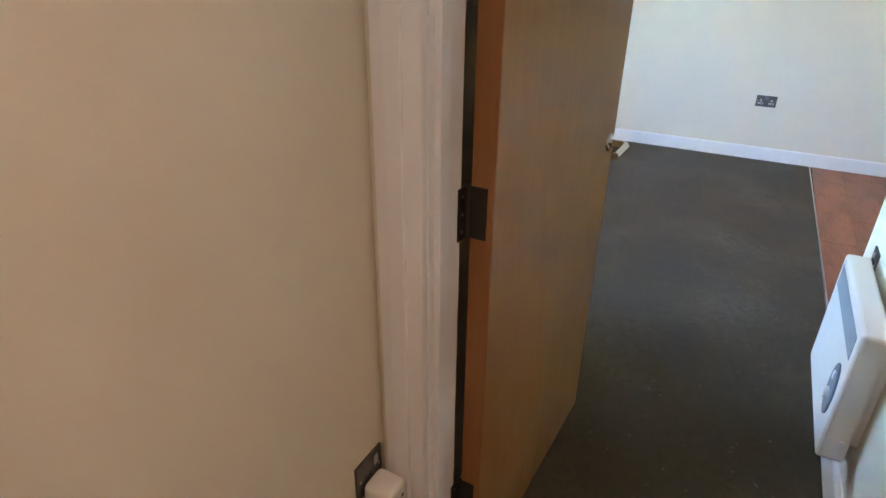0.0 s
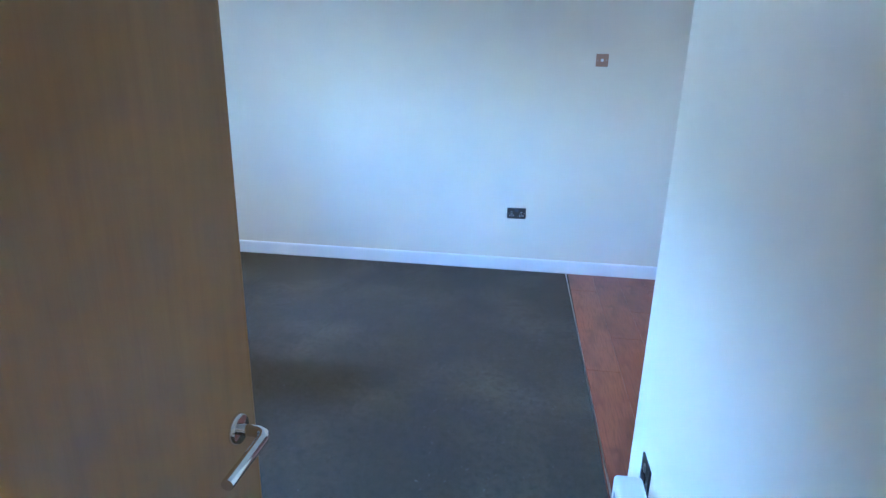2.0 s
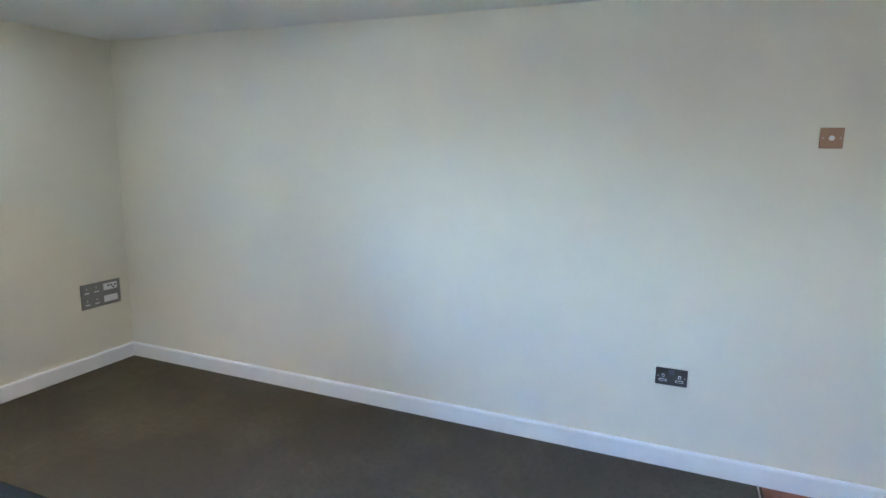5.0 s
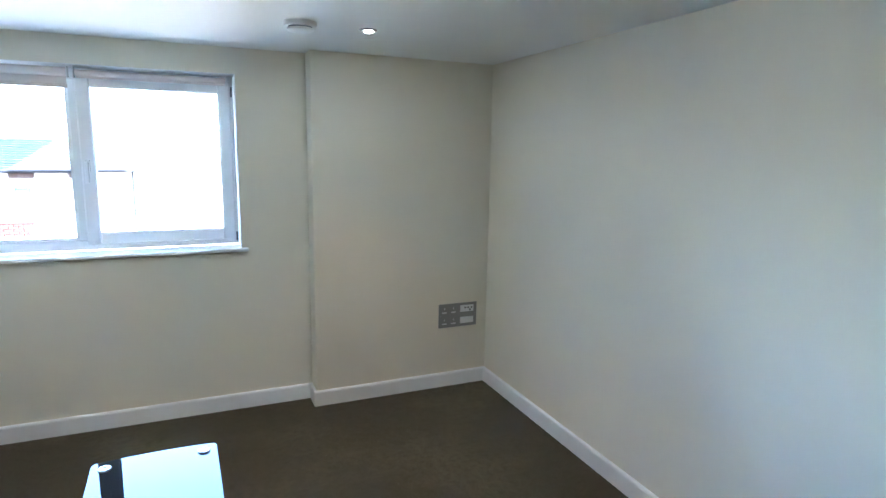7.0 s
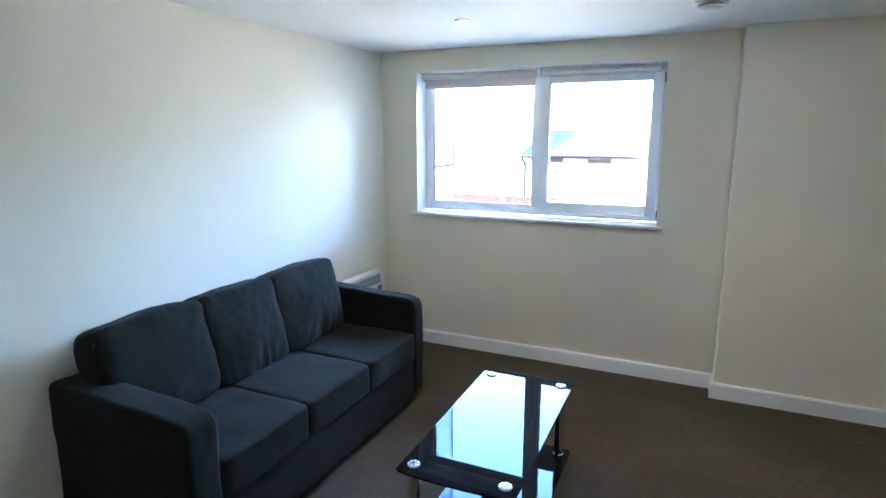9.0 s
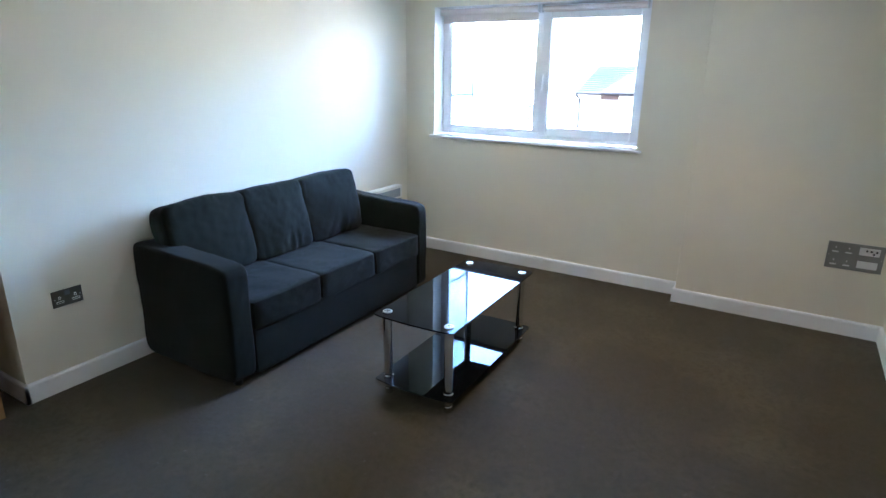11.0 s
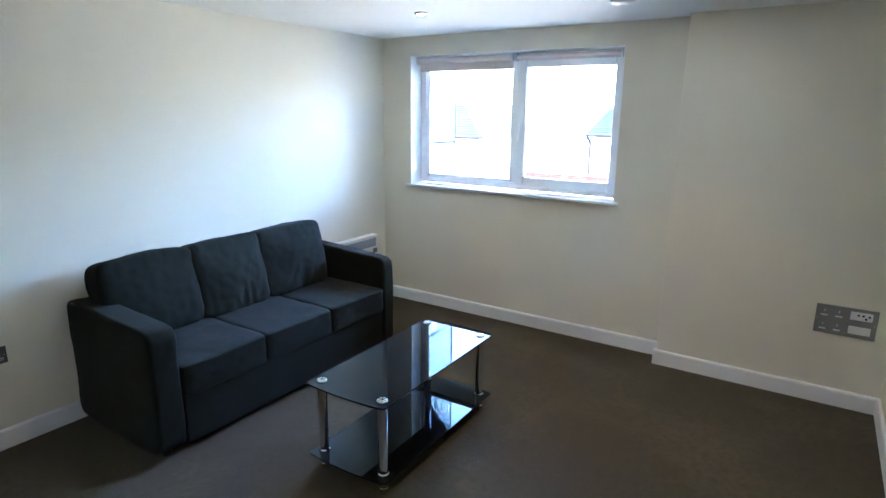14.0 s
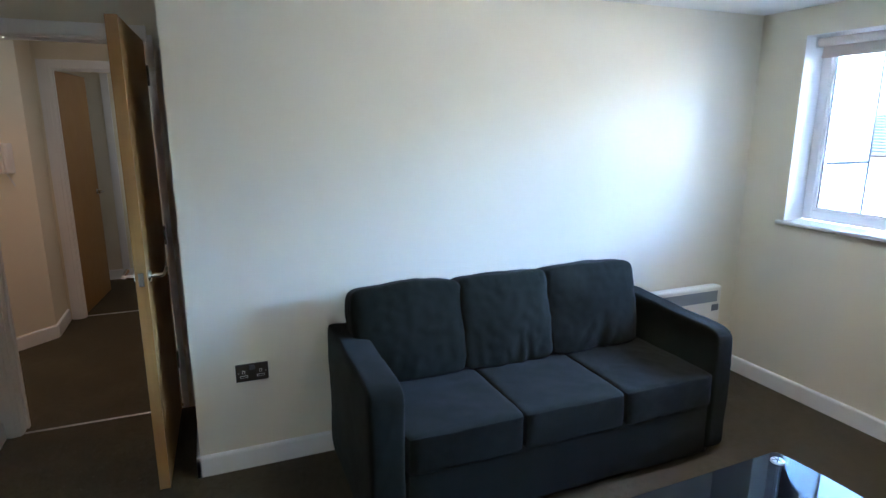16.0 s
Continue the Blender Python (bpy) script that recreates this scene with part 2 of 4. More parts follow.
def part(name, bm, material, parent, label="", smooth=False):
    ob = new(name, mesh_of(name, bm, material, smooth))
    ob.parent = parent
    if label:
        ob["label"] = label
    return ob


def solid(name, bm, material, label, category, kind="", group="", smooth=False):
    """A thing that is one mesh."""
    return tagged(new(name, mesh_of(name, bm, material, smooth)), label, category, group, kind)


def thing(name, label, category, m=None, group="", kind=""):
    """The base of a thing with parts."""
    ob = new(name)
    ob.empty_display_size = 0.1
    if m is not None:
        ob.matrix_world = m
    return tagged(ob, label, category, group, kind)


B = bmesh.new


def wall(name, x0, x1, y0, y1, z0=0.0, z1=H, label="smooth cream painted plaster wall", material=None):
    return solid(name, box(B(), x0, x1, y0, y1, z0, z1), material or M_WALL, label, "wall", "structure")


# ---------------------------------------------------------------- floors and ceiling
LAB_CARPET = "dark brown short pile carpet with flecks of lint"
solid("floor", box(B(), XD + 0.0, XA, YL + 0.01, YW, -0.12, 0.0), M_CARPET, LAB_CARPET, "carpet", "structure")
solid("floor_hall", box(B(), -5.22, XD - 0.002, -2.6, 1.32, -0.12, 0.0), M_CARPET, LAB_CARPET, "carpet", "structure")
kitchen_floor = solid("floor_kitchen", box(B(), XE, XA, YB, YL + 0.008, -0.12, -0.006), M_BLACK, "red-brown wood laminate kitchen floor", "floor", "structure")
solid("ceiling", box(B(), -5.22, XA + 0.12, YB - 0.12, YW + 0.3, H, H + 0.15), M_CEIL, "matt white painted plaster ceiling", "ceiling", "structure")


def strip(name, p, q, width, label):
    p, q = Vector(p), Vector(q)
    bm = B()
    length = (q - p).length
    n = 6
    pts = [(-width / 2 + width * i / n, 0.001 + 0.005 * math.sin(math.pi * i / n)) for i in range(n + 1)]
    a = [bm.verts.new((0, y, z)) for y, z in pts]
    b = [bm.verts.new((length, y, z)) for y, z in pts]
    for i in range(n):
        bm.faces.new((a[i], a[i + 1], b[i + 1], b[i]))
    ob = solid(name, bm, M_STEEL, label, "threshold strip", "structure", smooth=True)
    ob.matrix_world = Matrix.Translation(p) @ pose(0, 0, 0, 0, 0, math.degrees(math.atan2(q.y - p.y, q.x - p.x)))
    return ob


strip("trim_floor", (XE, YL - 0.008, 0), (XA - 0.018, YL + 0.026, 0), 0.009, "silver metal cover strip between carpet and laminate")
strip("trim_door_hall", (HX - 0.045, FY0, 0), (HX - 0.045, FY1, 0), 0.014, "silver metal threshold strip under the hall door")
strip("trim_door", (XD - 0.01, DY0, 0), (XD - 0.01, DY1, 0), 0.018, "silver metal threshold strip under the door")

# ---------------------------------------------------------------- walls
wall("wall_east", XA, XA + 0.12, YB - 0.12, YW + 0.3)
# window wall, in four pieces round the opening
bm = B()
box(bm, XS - 0.12, WX0, YW, YW + 0.3, 0, H)
box(bm, WX1, XA, YW, YW + 0.3, 0, H)
box(bm, WX0, WX1, YW, YW + 0.3, 0, WZ0 - 0.03)
box(bm, WX0, WX1, YW, YW + 0.3, WZ1, H)
solid("wall_north", bm, M_WALL, "cream painted window wall with a deep reveal", "wall", "structure")
solid("wall_boxing", box(B(), XC, XA + 0.03, YC, YW + 0.03, -0.03, H + 0.03, 0.007, 3), M_WALL, "cream painted boxed-out wall section beside the window", "wall", "structure")
wall("wall_west", XS - 0.12, XS, YR, YW)
wall("wall_return", XD, XS - 0.121, YR, YR + 0.12)
bm = B()
box(bm, XH, XD, DY1 + 0.03, 1.20, 0, H)
box(bm, XH, XD, YH - 0.12, DY0 - 0.03, 0, H)
box(bm, XH, XD, DY0 - 0.03, DY1 + 0.03, DZ + 0.03, H)
solid("wall_door", bm, M_WALL, "cream painted wall with the doorway to the hall", "wall", "structure")
wall("wall_lobby", XD, XE, YH - 0.12, YH)
wall("wall_kitchen_west", XE - 0.12, XE, YB, YH - 0.121)
wall("wall_kitchen_south", XE - 0.12, XA, YB - 0.12, YB)
# hall and the room beyond it
YN = 0.385
wall("wall_hall_north", HX + 0.001, XH - 0.001, YN, YN + 0.12)
wall("wall_far_north", -5.22, HX - 0.1, 1.20, 1.32)
NX, NY, SPLAY = -3.36, -0.66, 1.2      # corner and length of the splayed hall wall
EX, EY = NX + SPLAY * 0.7071, NY - SPLAY * 0.7071
wall("wall_hall_splayed", 0.0, SPLAY, -0.12, 0.0, label="cream painted hall wall set at an angle").matrix_world = pose(NX, NY, 0, 0, 0, -45)
wall("wall_hall_side", EX - 0.12, EX, -2.5, EY - 0.002)
wall("wall_hall_nib", HX, NX - 0.001, NY - 0.12, NY)
wall("wall_hall_south", EX - 0.12, XH, -2.6, -2.501)
wall("wall_hall_east", XH, XH + 0.11, -2.5, YH - 0.121)
bm = B()
box(bm, HX - 0.1, HX, -1.2, FY0 - 0.03, 0, H)
box(bm, HX - 0.1, HX, FY1 + 0.03, 1.199, 0, H)
box(bm, HX - 0.1, HX, FY0 - 0.03, FY1 + 0.03, DZ + 0.03, H)
solid("wall_hall_west", bm, M_WALL, "cream painted hall wall with an inner doorway", "wall", "structure")
wall("wall_far_room", -5.22, -5.12, -2.5, 1.199)
wall("wall_far_side", -5.119, HX - 0.1, -1.2, -1.1)

# skirting boards
SK_H, SK_T = 0.102, 0.018


def skirting(p, q, label="white gloss painted skirting board"):
    """A board along the foot of a wall; the wall is on the left of the way from p to q."""
    p, q = Vector((*p, 0)), Vector((*q, 0))
    length = (q - p).length
    prof = [(0, 0), (SK_T, 0), (SK_T, SK_H - 0.014), (SK_T - 0.002, SK_H - 0.006), (SK_T - 0.007, SK_H - 0.001), (0, SK_H)]
    bm = B()
    a = [bm.verts.new((0, -y, z + 0.001)) for y, z in prof]
    b = [bm.verts.new((length, -y, z + 0.001)) for y, z in prof]
    for i in range(len(prof) - 1):
        bm.faces.new((a[i], a[i + 1], b[i + 1], b[i]))
    bm.faces.new(a)
    bm.faces.new(list(reversed(b)))
    ob = solid("baseboard", bm, M_TRIM, label, "skirting board", "structure")
    ob.matrix_world = Matrix.Translation(p) @ pose(0, 0, 0, 0, 0, math.degrees(math.atan2(q.y - p.y, q.x - p.x)))
    return ob


skirting((XA, YC - SK_T), (XA, YK))
skirting((XC - SK_T, YC), (XA, YC))
skirting((XC, YW), (XC, YC))
skirting((XS, YW), (XC, YW))
skirting((XS, YR - SK_T), (XS, YW - SK_T))
skirting((XD, YR), (XS + SK_T, YR))
skirting((XE + SK_T, YH), (XD + 0.03, YH))
skirting((XE, YB), (XE, YH))
skirting((EX, -2.5), (EX, EY))
skirting((EX, EY), (NX, NY))
skirting((NX, NY), (HX + 0.02, NY))
skirting((-5.12, -1.1), (-5.12, 1.2))
skirting((-5.12, 1.2), (HX - 0.1, 1.2))
skirting((HX, YN), (XH, YN))

# ---------------------------------------------------------------- window
GY = YW + 0.135           # inner face of the window frame
win = thing("window_1", "white upvc two-light window with a fixed and an opening pane", "window", kind="structure")


def frame_ring(bm, x0, x1, z0, z1, y0, y1, w, bevel=0.006, wb=None, wt=None):
    wb, wt = wb or w, wt or w
    box(bm, x0, x0 + w, y0, y1, z0, z1, bevel)
    box(bm, x1 - w, x1, y0, y1, z0, z1, bevel)
    box(bm, x0 + w, x1 - w, y0 + 0.001, y1 - 0.001, z0, z0 + wb, bevel)
    box(bm, x0 + w, x1 - w, y0 + 0.001, y1 - 0.001, z1 - wt, z1, bevel)
    return bm


fx0, fx1, fz0, fz1 = WX0 + 0.004, WX1 - 0.004, WZ0 + 0.003, WZ1 - 0.004
bm = frame_ring(B(), fx0, fx1, fz0, fz1, GY + 0.012, GY + 0.075, 0.058)
box(bm, 0.165, 0.235, GY + 0.012, GY + 0.075, fz0 + 0.058, fz1 - 0.058, 0.006)
wframe = part("window_frame", bm, M_UPVC, win)
# glazing bead of the fixed light
part("glazing_bead", frame_ring(B(), fx0 + 0.054, 0.169, fz0 + 0.054, fz1 - 0.054, GY + 0.020, GY + 0.05, 0.018, 0.004), M_UPVC, wframe)
part("gasket", frame_ring(B(), fx0 + 0.071, 0.152, fz0 + 0.071, fz1 - 0.071, GY + 0.030, GY + 0.045, 0.004, 0.0), M_BLACK, wframe, "thin black rubber gasket")
part("pane", box(B(), fx0 + 0.072, 0.151, GY + 0.036, GY + 0.040, fz0 + 0.072, fz1 - 0.072), M_GLASS, win, "clear glass pane").visible_shadow = False
# opening sash
sx0, sx1, sz0, sz1 = 0.205, fx1 - 0.019, fz0 + 0.032, fz1 - 0.032
sash = part("sash", frame_ring(B(), sx0, sx1, sz0, sz1, GY, GY + 0.06, 0.072, 0.008), M_UPVC, win)
part("gasket", frame_ring(B(), sx0 + 0.070, sx1 - 0.070, sz0 + 0.070, sz1 - 0.070, GY + 0.014, GY + 0.03, 0.004, 0.0), M_BLACK, sash, "thin black rubber gasket")
part("pane", box(B(), sx0 + 0.071, sx1 - 0.071, GY + 0.022, GY + 0.026, sz0 + 0.071, sz1 - 0.071), M_GLASS, sash, "clear glass pane").visible_shadow = False
bm = B()
hx, hz = 0.238, 1.55
box(bm, hx - 0.014, hx + 0.014, GY - 0.010, GY + 0.001, hz - 0.035, hz + 0.035, 0.004)
rod(bm, (hx, GY - 0.035, hz + 0.015), (hx, GY - 0.005, hz + 0.015), 0.009)
box(bm, hx - 0.010, hx + 0.010, GY - 0.045, GY - 0.030, hz - 0.095, hz + 0.030, 0.005)
part("window_handle", bm, M_UPVC, sash, "white cranked lever handle")
for z in (fz0 + 0.05, fz1 - 0.09):
    part("hinge", box(B(), fx1 - 0.018, fx1 - 0.008, GY - 0.003, GY + 0.03, z - 0.030, z + 0.030, 0.003), M_GREYPL, win, "grey metal sash hinge")
# sill board and painted reveal edges
bm = box(B(), WX0 - 0.034, WX1 + 0.038, YW - 0.034, YW - 0.0005, WZ0 - 0.022, WZ0, 0.008, 3)
box(bm, WX0 + 0.002, WX1 - 0.002, YW - 0.006, GY + 0.02, WZ0 - 0.022, WZ0 - 0.0005, 0.0)
solid("sill_board", bm, M_TRIM, "white gloss painted window sill with rounded nose", "window sill", "structure")
bm = B()
box(bm, WX0 - 0.001, WX0 + 0.003, YW + 0.002, GY + 0.02, WZ0, WZ1)
box(bm, WX1 - 0.003, WX1 + 0.001, YW + 0.002, GY + 0.02, WZ0, WZ1)
box(bm, WX0 + 0.003, WX1 - 0.003, YW + 0.002, GY + 0.02, WZ1 - 0.003, WZ1 + 0.001)
solid("trim_reveal", bm, M_TRIM, "white painted lining of the window reveal", "window reveal", "structure")


def blind(x0, x1, drop, label, fat=0.024):
    ob = thing("roller_blind", label, "roller blind", pose((x0 + x1) / 2, GY - 0.045, WZ1 - 0.036), "blinds in the window")
    w = (x1 - x0) / 2
    for s in (-1, 1):
        part("bracket", box(B(), s * w - 0.003, s * w + 0.003, -0.026, 0.026, -0.028, 0.031, 0.002), M_PLASTIC, ob)
    part("roll", rod(B(), (-w + 0.006, 0, 0), (w - 0.006, 0, 0), fat, 24), M_BLIND, ob, smooth=True)
    part("fabric", box(B(), -w + 0.010, w - 0.010, fat - 0.0015, fat - 0.0005, -drop, 0.0), M_BLIND, ob)
    part("bottom_bar", box(B(), -w + 0.008, w - 0.008, 0.017, 0.029, -drop - 0.022, -drop, 0.004), M_BLIND, ob)
    return ob


blind(WX0 + 0.015, 0.185, 0.062, "rolled-up pale pinkish roller blind in the window head")
blind(0.215, WX1 - 0.045, 0.004, "rolled-up white roller blind in the window head", 0.017)

# ---------------------------------------------------------------- doors


def door_frame(name, x0, x1, y0, y1, stop_x, label, room_sides):
    """Lining, stop and architraves round an opening in a wall between x0 and x1."""
    ob = thing(name, label, "door frame", kind="structure")
    bm = B()
    box(bm, x0 - 0.001, x1 + 0.001, y0 - 0.03, y0, 0.0, DZ + 0.03)
    box(bm, x0 - 0.001, x1 + 0.001, y1, y1 + 0.03, 0.0, DZ + 0.03)
    box(bm, x0 - 0.001, x1 + 0.001, y0, y1, DZ, DZ + 0.03)
    part("lining", bm, M_TRIM, ob)
    bm = B()
    box(bm, stop_x - 0.02, stop_x + 0.012, y0, y0 + 0.012, 0.0, DZ - 0.012, 0.002)
    box(bm, stop_x - 0.02, stop_x + 0.012, y1 - 0.012, y1, 0.0, DZ - 0.012, 0.002)
    box(bm, stop_x - 0.02, stop_x + 0.012, y0, y1, DZ - 0.012, DZ, 0.002)
    part("stop", bm, M_TRIM, ob)
    for side, x, cut in room_sides:
        bm = B()
        d = 0.018 * side
        for a, b in ((y0 - 0.092, y0 - 0.004), (y1 + 0.004, y1 + 0.092)):
            if cut and a < cut[0]:
                a = cut[0]
            if cut and b > cut[1]:
                b = cut[1]
            if b - a < 0.012:
                continue
            box(bm, min(x, x + d), max(x, x + d), a, b, 0.0, DZ + 0.072, 0.004)
            m = (a + b) / 2
            box(bm, min(x + d * 0.9, x + d * 1.35), max(x + d * 0.9, x + d * 1.35), m - 0.014, m + 0.02, 0.0, DZ + 0.04, 0.003)
        lo, hi = (max(y0 - 0.006, cut[0]), min(y1 + 0.006, cut[1])) if cut else (y0 - 0.006, y1 + 0.006)
        box(bm, min(x, x + d), max(x, x + d), lo, hi, DZ + 0.006, DZ + 0.072, 0.004)
        part("architrave", bm, M_TRIM, ob)
    return ob


def lever(parent, face, x, z, way):
    """A round-rose lever handle on the face y = face of a leaf; way is the side it stands out to."""
    bm = B()
    m = Matrix.Translation((x, face, z)) @ pose(0, 0, 0, -90 * way, 0, 0)
    lathe(bm, [(0.026, 0), (0.026, 0.005), (0.023, 0.009), (0.012, 0.010)], 28, m)
    ob = part("rose", bm, M_CHROME, parent, "round chrome rose", smooth=True)
    pts = [(x, face + way * 0.008, z), (x, face + way * 0.040, z), (x - 0.006, face + way * 0.050, z), (x - 0.018, face + way * 0.054, z), (x - 0.125, face + way * 0.054, z)]
    part("lever", tube(B(), pts, 0.0095, 14), M_CHROME, ob, "chrome lever handle", smooth=True)


def door_leaf(name, label, width, m, hinge_zs=(0.31, 1.03, 1.86)):
    """A flush oak leaf; its hinge is at the origin and it reaches along x, with its thickness towards y."""
    ob = thing(name, label, "door", m, kind="structure")
    th = 0.044
    part("leaf", box(B(), 0.006, width - 0.006, 0.0, th, 0.010, DZ - 0.004, 0.0), M_OAK, ob)
    for x0, x1 in ((0.0, 0.006), (width - 0.006, width)):
        part("lipping", box(B(), x0, x1, -0.0004, th + 0.0004, 0.010, DZ - 0.004, 0.001), M_OAKEDGE if x0 == 0.0 else M_OAK, ob, "solid oak lipping")
    lever(ob, -0.0005, width - 0.060, 0.988, -1)
    lever(ob, th + 0.0005, width - 0.060, 0.988, 1)
    part("latch", box(B(), width - 0.001, width + 0.0015, 0.011, 0.033, 0.958, 1.016, 0.0005), M_BEZEL, ob, "dull steel latch plate")
    for z in hinge_zs:
        bm = box(B(), -0.0025, 0.0005, 0.012, th, z - 0.05, z + 0.05, 0.001)
        rod(bm, (-0.003, th + 0.004, z - 0.05), (-0.003, th + 0.004, z + 0.05), 0.0065, 12)
        box(bm, -0.034, -0.006, th + 0.0068, th + 0.0094, z - 0.05, z + 0.05, 0.001)
        hinge = part("hinge", bm, M_BRASS, ob, "worn dark steel butt hinge")
        for k in (-0.034, 0.0, 0.034):
            part("screw", rod(B(), (-0.020, th + 0.0060, z + k), (-0.020, th + 0.0080, z + k), 0.0036, 10), M_STEEL, hinge, "small bright screw")
    return ob


door_frame("trim_doorframe", XH, XD, DY0, DY1, XD - 0.075, "white gloss painted door frame of the living room",
           ((-1, XH, (-1.0, 0.384)), (1, XD, (YH + 0.001, DY1 + 0.010))))
LEAF = 0.795
door_leaf("door_1", "oak veneer flush door, standing open into the room", LEAF, pose(XD + 0.022, DY1 - 0.054, 0, 0, 0, -1.7))
solid("strike_plate", box(B(), XD - 0.010, XD - 0.003, DY0 + 0.0005, DY0 + 0.003, 0.93, 1.03, 0.0005), M_STEEL, "satin steel strike plate let into the door frame", "strike plate")
door_frame("trim_doorframe_hall", HX - 0.1, HX, FY0, FY1, HX - 0.03, "white painted door frame across the hall", ((1, HX, (-0.659, 1.0)),))
door_leaf("door_2", "oak veneer flush door, standing open into the next room", 0.76, pose(HX - 0.104, FY0 + 0.002, 0, 0, 0, 173.5))

# ---------------------------------------------------------------- sofa


def cushion(bm, x0, x1, y0, y1, z0, z1, puff, cuts=9, seed=0.0, e=7.0, rough=0.005):
    """A stuffed block: a fine box pulled in at the rims, with soft creases."""
    c = Vector(((x0 + x1) / 2, (y0 + y1) / 2, (z0 + z1) / 2))
    h = Vector(((x1 - x0) / 2, (y1 - y0) / 2, (z1 - z0) / 2))
    g = bmesh.new()
    bmesh.ops.create_cube(g, size=2.0)
    bmesh.ops.subdivide_edges(g, edges=g.edges, cuts=cuts, use_grid_fill=True)
    for v in g.verts:
        p = v.co.copy()
        q = Vector((abs(p.x), abs(p.y), abs(p.z)))
        n = (q.x ** e + q.y ** e + q.z ** e) ** (1 / e)
        p = p / n
        bulge = Vector((1 + puff[0] * (1 - p.y * p.y) * (1 - p.z * p.z), 1 + puff[1] * (1 - p.x * p.x) * (1 - p.z * p.z),
                        1 + puff[2] * (1 - p.x * p.x) * (1 - p.y * p.y)))
        w = Vector((c.x + p.x * h.x * bulge.x, c.y + p.y * h.y * bulge.y, c.z + p.z * h.z * bulge.z))
        w += rough * noise.noise_vector(w * 5 + Vector((seed, 0, 0))) + 0.003 * noise.noise_vector(w * 22 + Vector((seed, 3, 0)))
        v.co = w
    vm = {v: bm.verts.new(v.co) for v in g.verts}
    for f in g.faces:
        bm.faces.new([vm[v] for v in f.verts])
    g.free()
    return bm


SY0, SY1 = 0.980, 2.792
SX0, SX1 = XS + 0.022, -0.215
AN, AF = 0.150, 0.112
sofa = thing("sofa", "charcoal fabric three-seat sofa with loose back cushions against the wall", "sofa", pose((SX0 + SX1) / 2, (SY0 + SY1) / 2, 0))
ox, oy = (SX0 + SX1) / 2, (SY0 + SY1) / 2


def sofa_part(name, bm, material=None, label="", tilt=None):
    bmesh.ops.translate(bm, verts=bm.verts, vec=(-ox, -oy, 0))
    return part(name, bm, material or M_FABRIC, sofa, label, smooth=True)


def creases(bm, lo, hi, seed, deep):
    """Sewn-in puckers along the rims and soft folds running up from the foot of a back cushion."""
    r = random.Random(seed)
    folds = [(r.uniform(-0.85, 0.5), r.uniform(-0.3, 1.3), r.uniform(0.15, 0.5), r.uniform(0.06, 0.13), r.uniform(0.5, 1.0) * deep) for _ in range(9)]
    for v in bm.verts:
        u, k = (v.co.y - (lo + hi) / 2) / (hi - lo) * 2, v.co.z / 0.45
        if v.co.x < 0.02:
            continue
        d = 0.0
        for a, slope, top, width, f in folds:
            s = (u - a - slope * k) / width
            d -= 0.011 * f * math.exp(-s * s) * max(0.0, 1 - (k / top) ** 2)
            d += 0.007 * f * math.exp(-(s - 1.7) ** 2) * max(0.0, 1 - (k / top) ** 2)
        rim = max(0.0, 1 - (1 - abs(u)) / 0.22) + max(0.0, 1 - (1 - k) / 0.16)
        d -= 0.0045 * rim * abs(math.sin(u * 17 + 3 * noise.noise(Vector((u * 3, k * 3, seed))))) * abs(math.sin(k * 13 + seed))
        d += 0.010 * noise.noise(Vector((u * 1.6, k * 2.1, seed * 1.7)))
        v.co.x += d


def soft_box(x0, x1, y0, y1, z0, z1, e=26.0, seed=0.0, cuts=20):
    """An upholstered block with tight rounded rims."""
    return cushion(B(), x0, x1, y0, y1, z0, z1, (0.0, 0.0, 0.0), cuts, seed, e)


# arms slope down a little towards the front
for y0, y1, s in ((SY0, SY0 + AN, 1.0), (SY1 - AF, SY1, 5.0)):
    bm = soft_box(SX0, SX1, y0, y1, 0.032, 0.675, 14.0, s)
    for v in bm.verts:
        if v.co.z > 0.4:
            k = (v.co.x - SX0) / (SX1 - SX0)
            v.co.z += (0.02 - 0.035 * k) * (v.co.z - 0.4) / 0.27
    sofa_part("arm", bm)
sofa_part("base", soft_box(SX0 + 0.02, SX1 - 0.001, SY0 + AN - 0.01, SY1 - AF + 0.01, 0.032, 0.305, 30.0, 9.0))
sofa_part("back_frame", soft_box(SX0, SX0 + 0.15, SY0 + AN - 0.01, SY1 - AF + 0.01, 0.032, 0.67, 20.0, 12.0))
inner = (SY1 - SY0 - AN - AF) / 3
for i in range(3):
    a = SY0 + AN + i * inner
    sofa_part("seat_cushion", cushion(B(), SX0 + 0.14, SX1 + 0.006, a + 0.002, a + inner - 0.002, 0.285, 0.452, (0.0, 0.0, 0.05), 22, 3.7 * i, 24.0))
    lo, hi = ((1.055, 1.60), (1.575, 2.085), (2.065, 2.625))[i]
    bm = cushion(B(), -0.085, 0.085, lo, hi, 0.0, 0.45, (0.36, 0.0, 0.02), 44, 20 + 5.3 * i, 9.5, 0.008)
    creases(bm, lo, hi, 4 + i, (0.25, 0.55, 0.30)[i])
    for v in bm.verts:
        k = v.co.z / 0.45
        v.co.z += 0.006 * math.cos((v.co.y - (lo + hi) / 2) / (hi - lo) * 3.0) * k - 0.004 * (i == 1)
    bmesh.ops.transform(bm, matrix=Matrix.Translation((SX0 + 0.235, 0, 0.442)) @ pose(0, 0, 0, 0, -13, 0), verts=bm.verts)
    bc = sofa_part("back_cushion", bm)
